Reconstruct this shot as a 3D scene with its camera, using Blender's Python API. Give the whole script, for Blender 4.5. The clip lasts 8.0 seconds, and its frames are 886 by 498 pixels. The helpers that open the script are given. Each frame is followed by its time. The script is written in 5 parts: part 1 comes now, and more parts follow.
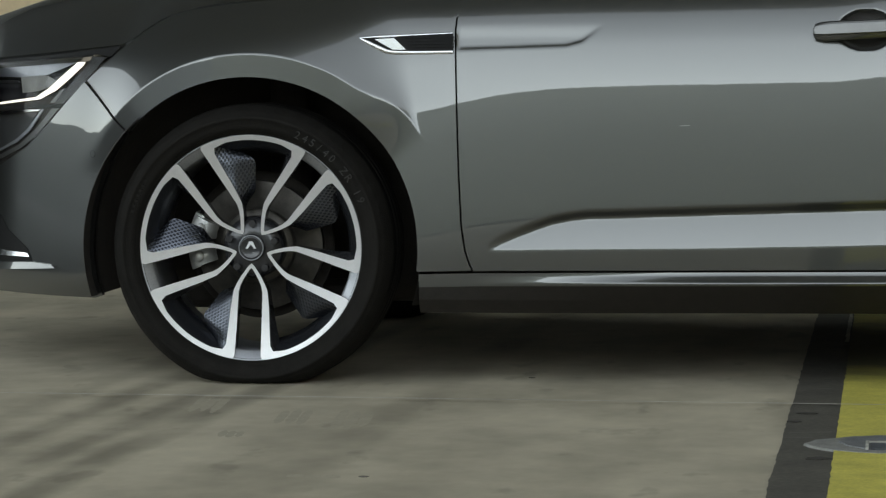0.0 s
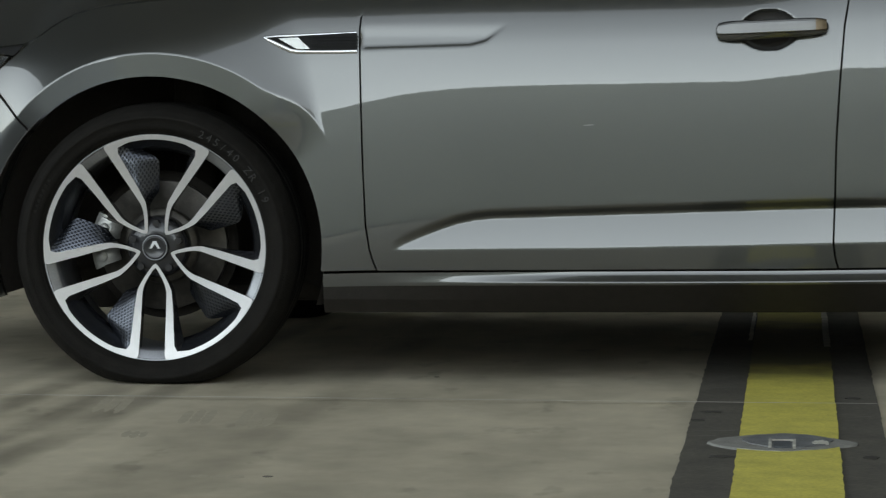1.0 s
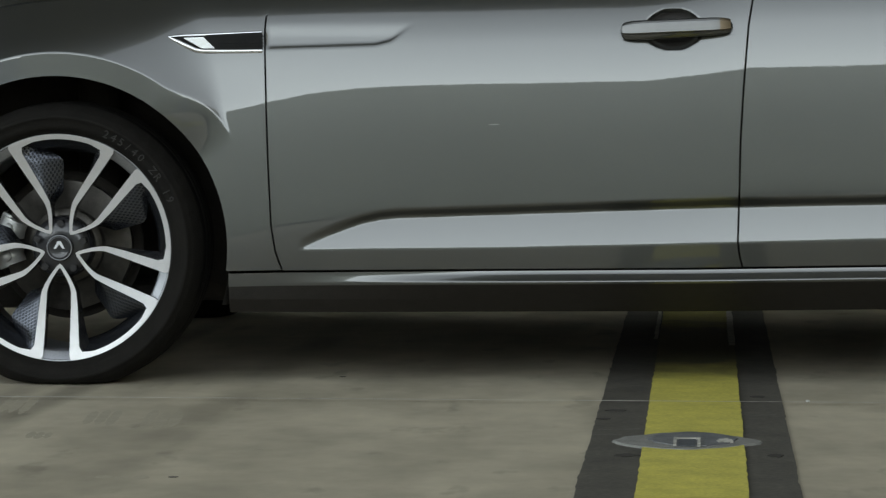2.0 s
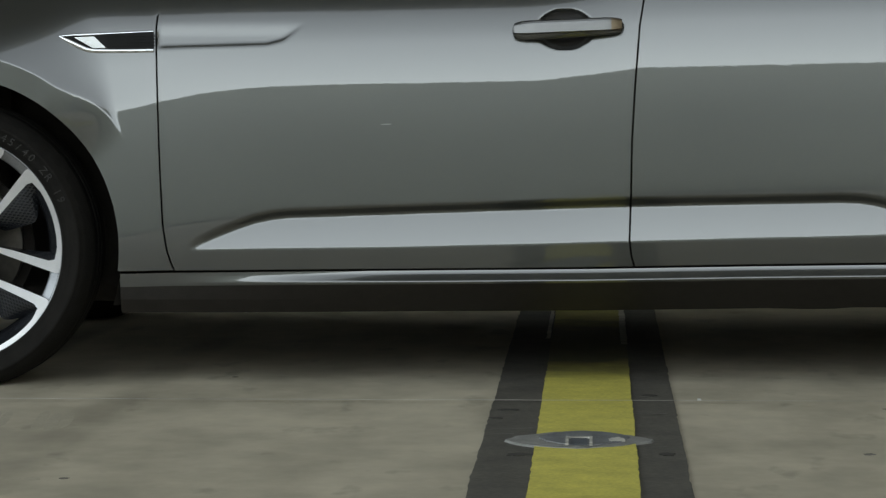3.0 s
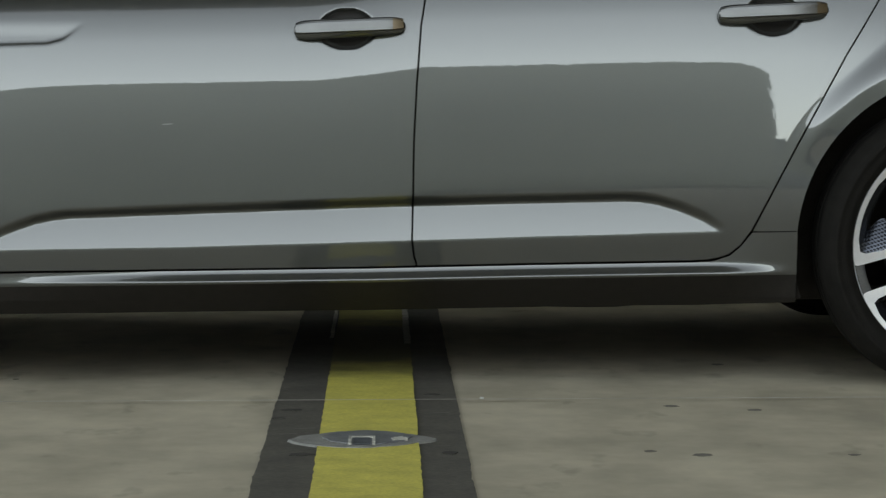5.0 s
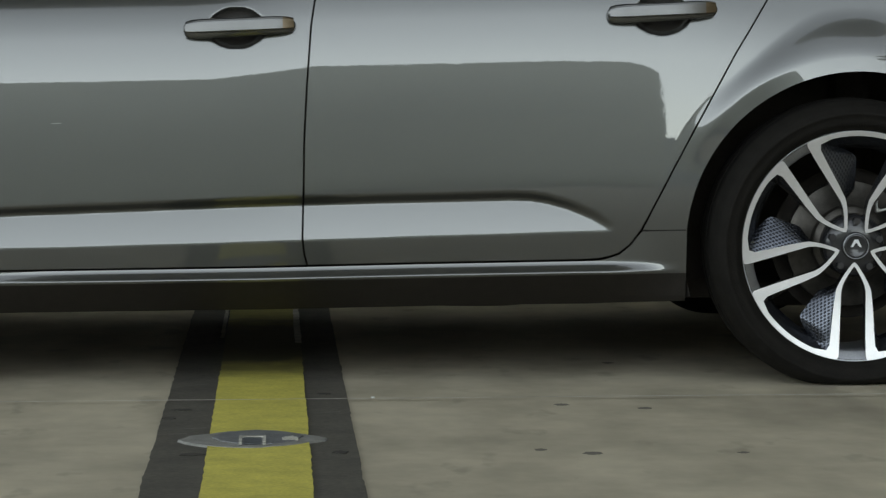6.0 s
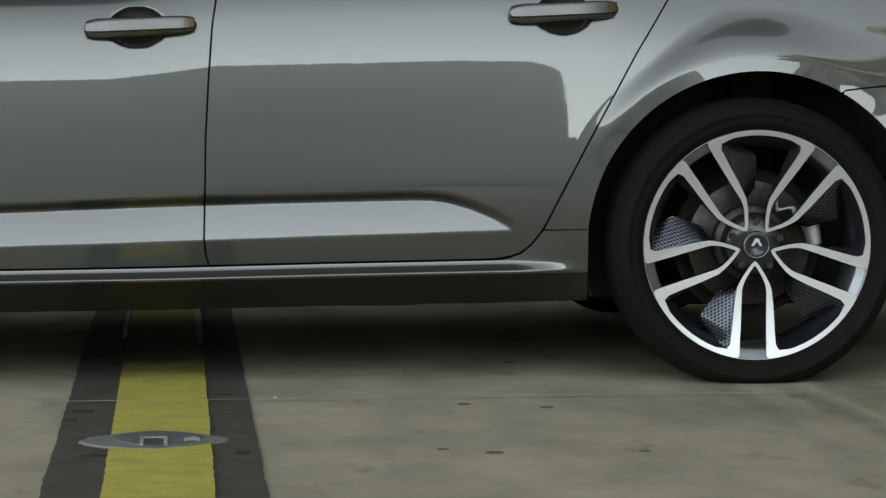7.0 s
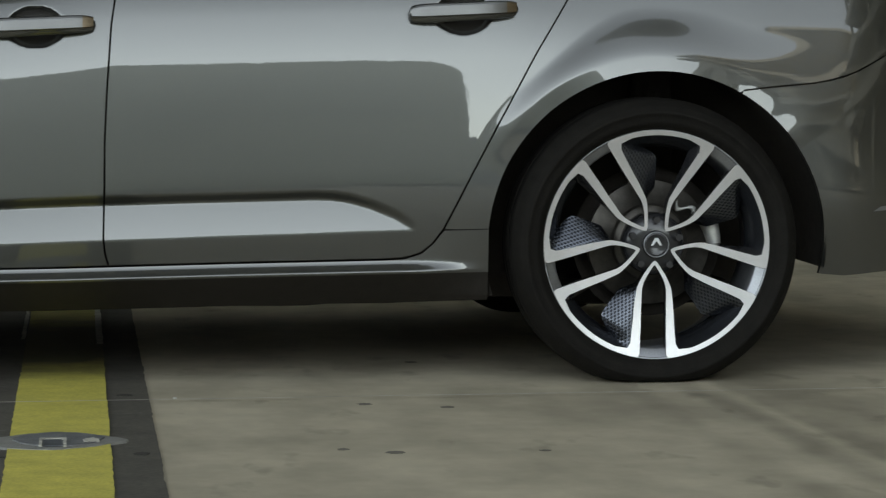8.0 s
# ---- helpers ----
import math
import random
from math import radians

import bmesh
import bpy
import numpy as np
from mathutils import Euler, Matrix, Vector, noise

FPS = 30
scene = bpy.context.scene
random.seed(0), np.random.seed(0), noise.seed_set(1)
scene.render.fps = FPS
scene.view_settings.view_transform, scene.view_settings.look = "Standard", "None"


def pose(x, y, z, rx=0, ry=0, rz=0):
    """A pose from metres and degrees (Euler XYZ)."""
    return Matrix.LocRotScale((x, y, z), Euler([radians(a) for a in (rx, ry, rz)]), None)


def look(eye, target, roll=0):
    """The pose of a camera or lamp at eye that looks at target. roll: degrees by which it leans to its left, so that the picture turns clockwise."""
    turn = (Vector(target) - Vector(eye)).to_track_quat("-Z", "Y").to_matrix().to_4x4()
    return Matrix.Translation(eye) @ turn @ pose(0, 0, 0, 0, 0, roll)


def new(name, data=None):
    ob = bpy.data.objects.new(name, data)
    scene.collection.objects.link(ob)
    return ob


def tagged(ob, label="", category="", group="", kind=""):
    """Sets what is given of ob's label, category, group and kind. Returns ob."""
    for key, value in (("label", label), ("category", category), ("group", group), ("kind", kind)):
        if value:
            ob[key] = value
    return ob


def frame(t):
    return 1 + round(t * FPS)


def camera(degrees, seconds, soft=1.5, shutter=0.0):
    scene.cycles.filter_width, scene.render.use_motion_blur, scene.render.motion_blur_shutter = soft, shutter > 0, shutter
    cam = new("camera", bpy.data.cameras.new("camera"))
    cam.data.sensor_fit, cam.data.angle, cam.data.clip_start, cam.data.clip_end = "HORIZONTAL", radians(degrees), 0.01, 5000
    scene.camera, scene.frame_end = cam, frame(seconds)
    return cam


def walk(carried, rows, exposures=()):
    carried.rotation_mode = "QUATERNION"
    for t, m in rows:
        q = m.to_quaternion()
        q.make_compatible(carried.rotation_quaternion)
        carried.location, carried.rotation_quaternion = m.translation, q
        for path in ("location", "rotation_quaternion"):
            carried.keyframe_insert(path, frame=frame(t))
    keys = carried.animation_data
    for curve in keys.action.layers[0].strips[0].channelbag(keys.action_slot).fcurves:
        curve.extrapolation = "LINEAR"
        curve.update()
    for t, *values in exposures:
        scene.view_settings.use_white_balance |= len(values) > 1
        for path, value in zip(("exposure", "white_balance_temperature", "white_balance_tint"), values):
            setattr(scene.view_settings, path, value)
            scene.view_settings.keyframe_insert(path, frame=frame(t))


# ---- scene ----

# camera: it stands still in front of the car and pans along it
cam = camera(17.39, 8.0, soft=1.25, shutter=0.25)
EYE_Z = 0.77
ROWS = [
    (0.0, 8.848, -3.941, 0.263), (0.5, 8.006, -3.947, 0.250), (1.0, 6.990, -3.960, 0.225), (1.5, 6.128, -3.970, 0.217),
    (3.0, 3.059, -3.989, 0.160), (3.5, 2.089, -3.997, 0.145), (4.0, 0.928, -4.002, 0.120), (4.5, -0.092, -4.001, 0.130),
    (6.0, -3.315, -4.028, 0.090), (6.5, -4.196, -4.033, 0.090), (7.0, -5.225, -4.037, 0.080), (7.5, -6.097, -4.040, 0.060),
    (8.0, -7.164, -4.042, 0.039),
]
walk(cam, [(t, pose(0.03 * (t - 4) / 8, 0.006 * (t - 4) / 8, EYE_Z, 90 + pitch, roll, yaw)) for t, yaw, pitch, roll in ROWS],
     exposures=[(0.0, 1.97, 8500, 6), (8.0, 1.97, 8500, 6)])

# ---- daylight: sky, and a low sun behind added unseen walls, whose shade covers the car ----
world = bpy.data.worlds.new("sky")
scene.world = world
world.use_nodes = True
wn = world.node_tree
sky = wn.nodes.new("ShaderNodeTexSky")
sky.sky_type = "NISHITA"
sky.sun_disc = False
sky.sun_elevation = radians(31)
sky.sun_rotation = radians(12.8)
sky.air_density, sky.dust_density, sky.ozone_density = 1.0, 0.4, 1.0
haze = wn.nodes.new("ShaderNodeHueSaturation")
haze.inputs["Saturation"].default_value = 0.3
wn.links.new(sky.outputs["Color"], haze.inputs["Color"])
cool = wn.nodes.new("ShaderNodeVectorMath")
cool.operation = "MULTIPLY"
cool.inputs[1].default_value = (0.85, 0.98, 1.16)
wn.links.new(haze.outputs["Color"], cool.inputs[0])
wn.links.new(cool.outputs[0], wn.nodes["Background"].inputs["Color"])
wn.nodes["Background"].inputs["Strength"].default_value = 0.15
sun = new("sun", bpy.data.lights.new("sun", "SUN"))
sun.data.energy, sun.data.angle, sun.data.color = 0.6, radians(10), (1.0, 0.96, 0.91)
sun.matrix_world = look((5, 22, 13.56), (0, 0, 0))


# ---- materials ----
def shader(name, colour, rough=0.5, metal=0.0, noise_scale=8.0, amount=0.15, bump=0.0, bump_scale=60.0, coat=0.0):
    """A node material: colour varied at two scales, and fine relief."""
    m = bpy.data.materials.new(name)
    m.use_nodes = True
    nt = m.node_tree
    p = nt.nodes["Principled BSDF"]
    p.inputs["Roughness"].default_value = rough
    p.inputs["Metallic"].default_value = metal
    p.inputs["Coat Weight"].default_value = coat
    co = nt.nodes.new("ShaderNodeTexCoord")
    tot = []
    for k in (1.0, 9.0):
        n = nt.nodes.new("ShaderNodeTexNoise")
        n.inputs["Scale"].default_value = noise_scale * k
        n.inputs["Detail"].default_value = 4.0
        nt.links.new(co.outputs["Object"], n.inputs["Vector"])
        tot.append(n)
    mean = nt.nodes.new("ShaderNodeMath")
    mean.operation = "ADD"
    nt.links.new(tot[0].outputs["Fac"], mean.inputs[0])
    nt.links.new(tot[1].outputs["Fac"], mean.inputs[1])
    ramp = nt.nodes.new("ShaderNodeMapRange")
    ramp.inputs["From Min"].default_value, ramp.inputs["From Max"].default_value = 0.65, 1.35
    ramp.inputs["To Min"].default_value, ramp.inputs["To Max"].default_value = 1.0 - amount, 1.0 + amount
    nt.links.new(mean.outputs[0], ramp.inputs["Value"])
    mul = nt.nodes.new("ShaderNodeVectorMath")
    mul.operation = "SCALE"
    mul.inputs[0].default_value = colour
    nt.links.new(ramp.outputs[0], mul.inputs["Scale"])
    nt.links.new(mul.outputs[0], p.inputs["Base Color"])
    if bump:
        b = nt.nodes.new("ShaderNodeBump")
        b.inputs["Strength"].default_value = bump
        b.inputs["Distance"].default_value = 0.002
        n = nt.nodes.new("ShaderNodeTexNoise")
        n.inputs["Scale"].default_value = bump_scale
        n.inputs["Detail"].default_value = 6.0
        nt.links.new(co.outputs["Object"], n.inputs["Vector"])
        nt.links.new(n.outputs["Fac"], b.inputs["Height"])
        nt.links.new(b.outputs["Normal"], p.inputs["Normal"])
    return m


PAINT = shader("grey_metallic_paint", (0.085, 0.088, 0.085), 0.34, 0.85, 900.0, 0.05, coat=1.0)
pp = PAINT.node_tree.nodes["Principled BSDF"]
pp.inputs["Coat IOR"].default_value = 1.85
pp.inputs["Coat Roughness"].default_value = 0.015
# the lacquer's faint unevenness
peel, ripple = PAINT.node_tree.nodes.new("ShaderNodeBump"), PAINT.node_tree.nodes.new("ShaderNodeTexNoise")
ripple.inputs["Scale"].default_value, ripple.inputs["Detail"].default_value = 26.0, 3.0
peel.inputs["Strength"].default_value, peel.inputs["Distance"].default_value = 1.0, 0.00004
place = PAINT.node_tree.nodes.new("ShaderNodeTexCoord")
PAINT.node_tree.links.new(place.outputs["Object"], ripple.inputs["Vector"])
PAINT.node_tree.links.new(ripple.outputs["Fac"], peel.inputs["Height"])
PAINT.node_tree.links.new(peel.outputs["Normal"], pp.inputs["Coat Normal"])
BLACK = shader("black_plastic", (0.012, 0.012, 0.012), 0.6, 0, 40, 0.2, 0.2, 300)
BLACK.node_tree.nodes["Principled BSDF"].inputs["Specular IOR Level"].default_value = 0.15
LINER = shader("felt_arch_liner", (0.030, 0.025, 0.021), 0.95, 0, 40, 0.3, 0.5, 200)
RUBBER = shader("tyre_rubber", (0.0105, 0.0095, 0.0082), 0.8, 0, 30, 0.3, 0.5, 300)
RUBBER.node_tree.nodes["Principled BSDF"].inputs["Specular IOR Level"].default_value = 0.14
MACHINED = shader("machined_aluminium", (0.70, 0.69, 0.70), 0.31, 0.75, 60, 0.06)
GLOSS_BLACK = shader("gloss_black_alloy", (0.03, 0.03, 0.033), 0.22, 0.3, 30, 0.15, coat=0.4)
RIMGREY = shader("grey_alloy", (0.32, 0.33, 0.35), 0.35, 0.8, 30, 0.15)
DARK_ALLOY = shader("dark_grey_alloy", (0.04, 0.043, 0.05), 0.25, 0.7, 30, 0.15)
CHROME = shader("chrome", (0.75, 0.76, 0.78), 0.12, 1.0, 30, 0.04)
IRON = shader("brake_iron", (0.10, 0.092, 0.082), 0.45, 0.8, 60, 0.3, 0.2, 200)
CALIPER = shader("cast_caliper", (0.62, 0.62, 0.6), 0.5, 0.7, 60, 0.2, 0.3, 200)
WHITE = shader("white_badge", (0.75, 0.76, 0.78), 0.3, 0.2, 60, 0.03)
YELLOW = shader("yellow_paint", (0.56, 0.495, 0.105), 0.7, 0, 14, 0.22, 0.4, 160)


def worn_and_shaded(m, y0, y1):
    """Wear and the car's shade, both mixed into the paint's colour on a stretch of its length."""
    nt = m.node_tree
    p = nt.nodes["Principled BSDF"]
    old = p.inputs["Base Color"].links[0].from_socket
    co = nt.nodes.new("ShaderNodeTexCoord")
    xyz = nt.nodes.new("ShaderNodeSeparateXYZ")
    nt.links.new(co.outputs["Object"], xyz.inputs[0])
    n = nt.nodes.new("ShaderNodeTexNoise")
    n.inputs["Scale"].default_value, n.inputs["Detail"].default_value = 9.0, 7.0
    nt.links.new(co.outputs["Object"], n.inputs["Vector"])
    wob = nt.nodes.new("ShaderNodeMath")
    wob.operation = "MULTIPLY_ADD"
    wob.inputs[1].default_value = 0.5
    nt.links.new(n.outputs["Fac"], wob.inputs[0])
    nt.links.new(xyz.outputs[1], wob.inputs[2])
    r = nt.nodes.new("ShaderNodeValToRGB")
    r.color_ramp.elements[0].color = (0, 0, 0, 1)
    r.color_ramp.elements[1].color = (0.35, 0.35, 0.35, 1)
    r.color_ramp.elements[1].position = 0.95
    e = r.color_ramp.elements.new(0.28)
    e.color = (0.9, 0.9, 0.9, 1)
    e = r.color_ramp.elements.new(0.75)
    e.color = (0.85, 0.85, 0.85, 1)
    mr = nt.nodes.new("ShaderNodeMapRange")
    mr.inputs["From Min"].default_value, mr.inputs["From Max"].default_value = y0, y1
    nt.links.new(wob.outputs[0], mr.inputs["Value"])
    nt.links.new(mr.outputs[0], r.inputs["Fac"])
    mix = nt.nodes.new("ShaderNodeMix")
    mix.data_type = "RGBA"
    nt.links.new(r.outputs["Color"], mix.inputs["Factor"])
    nt.links.new(old, mix.inputs[6])
    mix.inputs[7].default_value = (0.06, 0.056, 0.045, 1)
    nt.links.new(mix.outputs[2], p.inputs["Base Color"])


worn_and_shaded(YELLOW, 6.86, 8.5)

DARKPAINT = shader("black_road_paint", (0.083, 0.076, 0.062), 0.75, 0, 10, 0.35, 0.4, 160)
CONCRETE_WALL = shader("concrete_wall", (0.45, 0.465, 0.37), 0.85, 0, 0.6, 0.2, 0.3, 20)
LEDGE = shader("pale_concrete", (0.34, 0.37, 0.34), 0.85, 0, 0.8, 0.15, 0.3, 20)
PARAPET = shader("tan_parapet", (0.50, 0.46, 0.37), 0.85, 0, 0.8, 0.15, 0.3, 20)
TAN = shader("tan_concrete", (0.72, 0.59, 0.40), 0.85, 0, 0.8, 0.15, 0.3, 20)
ROOFMAT = shader("unseen_roof_soffit", (0.72, 0.72, 0.70), 0.9, 0, 0.8, 0.15)
EDGEMAT = shader("unseen_roof_edge", (0.8, 0.8, 0.8), 0.8, 0, 0.8, 0.04)
DARKWALL = shader("unseen_wall_dark", (0.24, 0.235, 0.22), 0.9, 0, 0.8, 0.2)
UNSEEN_GROUND = shader("dark_unseen_ground", (0.048, 0.052, 0.056), 0.9, 0, 3.0, 0.25, 0.4, 120)
UNSEEN_GROUND.node_tree.nodes["Principled BSDF"].inputs["Specular IOR Level"].default_value = 0.1
HILL = shader("wooded_hillside", (0.022, 0.029, 0.034), 0.95, 0, 0.05, 0.3)
CEMENT = shader("grey_cement", (0.22, 0.217, 0.20), 0.8, 0, 30, 0.3, 0.4, 200)
LENS = bpy.data.materials.new("clear_lens")
LENS.use_nodes = True
lp = LENS.node_tree.nodes["Principled BSDF"]
lp.inputs["Transmission Weight"].default_value = 1.0
lp.inputs["Roughness"].default_value = 0.02
lp.inputs["IOR"].default_value = 1.09
SMOKE = shader("window_glass", (0.01, 0.012, 0.012), 0.05, 0, 5, 0.05, coat=1.0)

# concrete floor: blotches, streaks, and tyre tracks that run across the bay
def floor_material():
    m = shader("worn_concrete_floor", (0.455, 0.405, 0.308), 0.66, 0, 1.1, 0.13, 0.2, 90)
    nt = m.node_tree
    p = nt.nodes["Principled BSDF"]
    p.inputs["Specular IOR Level"].default_value = 0.25
    colour = p.inputs["Base Color"].links[0].from_socket
    co = nt.nodes.new("ShaderNodeTexCoord")

    def math_node(op, a, b=0.0):
        n = nt.nodes.new("ShaderNodeMath")
        n.operation = op
        for k, v in enumerate((a, b)):
            if isinstance(v, (int, float)):
                n.inputs[k].default_value = v
            else:
                nt.links.new(v, n.inputs[k])
        return n.outputs[0]

    def noise_node(scale, stretch=(1, 1, 1), detail=5.0, rough=0.55):
        mp = nt.nodes.new("ShaderNodeMapping")
        mp.inputs["Scale"].default_value = stretch
        nt.links.new(co.outputs["Object"], mp.inputs["Vector"])
        n = nt.nodes.new("ShaderNodeTexNoise")
        n.inputs["Scale"].default_value, n.inputs["Detail"].default_value, n.inputs["Roughness"].default_value = scale, detail, rough
        nt.links.new(mp.outputs["Vector"], n.inputs["Vector"])
        return n.outputs["Fac"]

    def spread(v, a, b, lo, hi):
        n = nt.nodes.new("ShaderNodeMapRange")
        n.inputs["From Min"].default_value, n.inputs["From Max"].default_value = a, b
        n.inputs["To Min"].default_value, n.inputs["To Max"].default_value = lo, hi
        nt.links.new(v, n.inputs["Value"])
        return n.outputs[0]

    streak = spread(noise_node(1.5, (1.0, 0.8, 1.0)), 0.35, 0.65, 0.93, 1.05)
    blot = spread(noise_node(3.2, (1.2, 0.6, 1), 4, 0.55), 0.36, 0.64, 0.80, 1.12)
    dark = spread(noise_node(6.5, (1.3, 0.6, 1), 3, 0.5), 0.62, 0.70, 1.0, 0.78)
    xyz = nt.nodes.new("ShaderNodeSeparateXYZ")
    nt.links.new(co.outputs["Object"], xyz.inputs[0])
    lean = math_node("MULTIPLY", xyz.outputs[0], math_node("MULTIPLY", math_node("SUBTRACT", xyz.outputs[1], 5.7), 0.03))
    xt = math_node("ADD", math_node("ADD", xyz.outputs[0], lean), math_node("MULTIPLY", math_node("SUBTRACT", noise_node(2.5), 0.5), 0.06))
    ramp = nt.nodes.new("ShaderNodeValToRGB")
    stops = [(0.0, 0.0)]
    for a, b, k in ((-1.90, -1.84, 0.5), (-1.77, -1.70, 0.9), (-1.61, -1.55, 1.0), (-1.50, -1.43, 0.9), (-1.12, -1.02, 0.5), (1.22, 1.27, 0.4), (1.37, 1.43, 0.8), (1.47, 1.54, 0.9), (1.66, 1.72, 0.6)):
        stops += [((a + 2) / 4 - 0.006, 0.0), ((a + 2) / 4 + 0.004, k), ((b + 2) / 4 - 0.004, k), ((b + 2) / 4 + 0.006, 0.0)]
    stops = stops[:31]
    els = ramp.color_ramp.elements
    els[0].position, els[0].color = 0.0, (0, 0, 0, 1)
    els[1].position, els[1].color = 1.0, (0, 0, 0, 1)
    for pos, k in stops[1:]:
        e = els.new(pos)
        e.color = (k, k, k, 1)
    nt.links.new(spread(xt, -2.0, 2.0, 0.0, 1.0), ramp.inputs["Fac"])
    broken = spread(noise_node(4.0, (1, 0.5, 1), 3, 0.5), 0.34, 0.60, 0.35, 1.0)
    track = math_node("SUBTRACT", 1.0, math_node("MULTIPLY", math_node("MULTIPLY", ramp.outputs["Color"], broken), 0.46))
    total = math_node("MULTIPLY", math_node("MULTIPLY", streak, blot), math_node("MULTIPLY", dark, track))
    sc = nt.nodes.new("ShaderNodeVectorMath")
    sc.operation = "SCALE"
    nt.links.new(colour, sc.inputs[0])
    nt.links.new(total, sc.inputs["Scale"])
    nt.links.new(sc.outputs[0], p.inputs["Base Color"])
    return m


FLOOR = floor_material()


# ---- helpers of this scene ----
def part(name, bm, material, parent=None, label="", smooth=True):
    me = bpy.data.meshes.new(name)
    bm.to_mesh(me)
    bm.free()
    for m in (material if isinstance(material, (list, tuple)) else [material]):
        me.materials.append(m)
    if smooth:
        me.polygons.foreach_set("use_smooth", [True] * len(me.polygons))
    ob = new(name, me)
    if parent:
        ob.parent = parent
        w, q = Matrix.Identity(4), parent
        while q:
            w = q.matrix_basis @ w if q.parent is None else q.matrix_parent_inverse @ q.matrix_basis @ w
            q = q.parent
        ob.matrix_parent_inverse = w.inverted()
    if label:
        ob["label"] = label
    return ob


def box(bm, x0, x1, y0, y1, z0, z1, bevel=0.0):
    r = bmesh.ops.create_cube(bm, size=1.0, matrix=Matrix.LocRotScale(((x0 + x1) / 2, (y0 + y1) / 2, (z0 + z1) / 2), None, (x1 - x0, y1 - y0, z1 - z0)))
    if bevel:
        es = list({e for v in r["verts"] for e in v.link_edges})
        bmesh.ops.bevel(bm, geom=es, offset=bevel, segments=2, profile=0.6, affect="EDGES")
    return bm


def lathe(bm, profile, n=96, mat=0, cx=0.0, cy=0.0, cz=0.0):
    """Turns (radius, y) pairs round the y axis."""
    rings = []
    for r, y in profile:
        rings.append([bm.verts.new((cx + r * math.cos(2 * math.pi * i / n), cy + y, cz + r * math.sin(2 * math.pi * i / n))) for i in range(n)])
    for a, b in zip(rings, rings[1:]):
        for i in range(n):
            f = bm.faces.new((a[i], a[(i + 1) % n], b[(i + 1) % n], b[i]))
            f.material_index = mat
    return rings


def lerp(pts, x):
    """Piecewise linear value at x of (x, value) pairs."""
    return float(np.interp(x, [p[0] for p in pts], [p[1] for p in pts]))


def ease(t):
    t = min(1.0, max(0.0, t))
    return t * t * (3 - 2 * t)


def grid_mesh(bm, rows, mat=0):
    vs = [[bm.verts.new(p) for p in row] for row in rows]
    for a, b in zip(vs, vs[1:]):
        for i in range(len(a) - 1):
            f = bm.faces.new((a[i], a[i + 1], b[i + 1], b[i]))
            f.material_index = mat
    return vs


# ---- the ground, the unseen roof added over it and what stands round it ----
def ground():
    bm = bmesh.new()
    # the concrete bay, and unseen dark ground added beyond it to darken the car's reflections
    line = [[bm.verts.new((x, y, 0)) for y in (-900, -8, 900)] for x in (-900, -3.6, 900)]
    for k, (a, b) in enumerate(zip(line, line[1:])):
        for j in (0, 1):
            bm.faces.new((a[j], b[j], b[j + 1], a[j + 1])).material_index = 0 if k == 1 and j == 1 else 1
    return tagged(part("ground", bm, [FLOOR, UNSEEN_GROUND], smooth=False), "worn grey concrete floor with stains and tyre marks", "floor", kind="structure")


ground()


def strip(name, x0, x1, y0, y1, z, material, label, wob=0.004, seed=1):
    """A painted strip that runs away from the camera, with uneven edges."""
    bm = bmesh.new()
    rows = []
    n = 900
    for i in range(n + 1):
        y = y0 + (y1 - y0) * i / n
        a = wob * (0.5 * noise.noise((y * 4, seed, 0)) + 0.5 * noise.noise((y * 26, seed, 3)) + 0.04 * noise.noise((y * 90, seed, 3)))
        b = wob * (0.5 * noise.noise((y * 4, seed, 7)) + 0.5 * noise.noise((y * 26, seed, 5)) + 0.04 * noise.noise((y * 90, seed, 5)))
        rows.append([(x0 + a, y, z), ((x0 + x1) / 2, y, z), (x1 + b, y, z)])
    grid_mesh(bm, rows)
    return tagged(part(name, bm, material, smooth=False), label, "road marking", kind="structure")


strip("marking_border", -0.230, 0.161, -3.0, 30.0, 0.003, DARKPAINT, "worn black painted border of a floor marking", 0.007, 2)
strip("marking_yellow", -0.125, 0.070, -3.0, 30.0, 0.006, YELLOW, "worn yellow painted line on the concrete floor", 0.006, 5)


def wall(name, x0, x1, y0, y1, z0, z1, material, label, category="wall"):
    bm = bmesh.new()
    box(bm, x0, x1, y0, y1, z0, z1, 0.03)
    return tagged(part(name, bm, material, smooth=False), label, category, kind="structure")


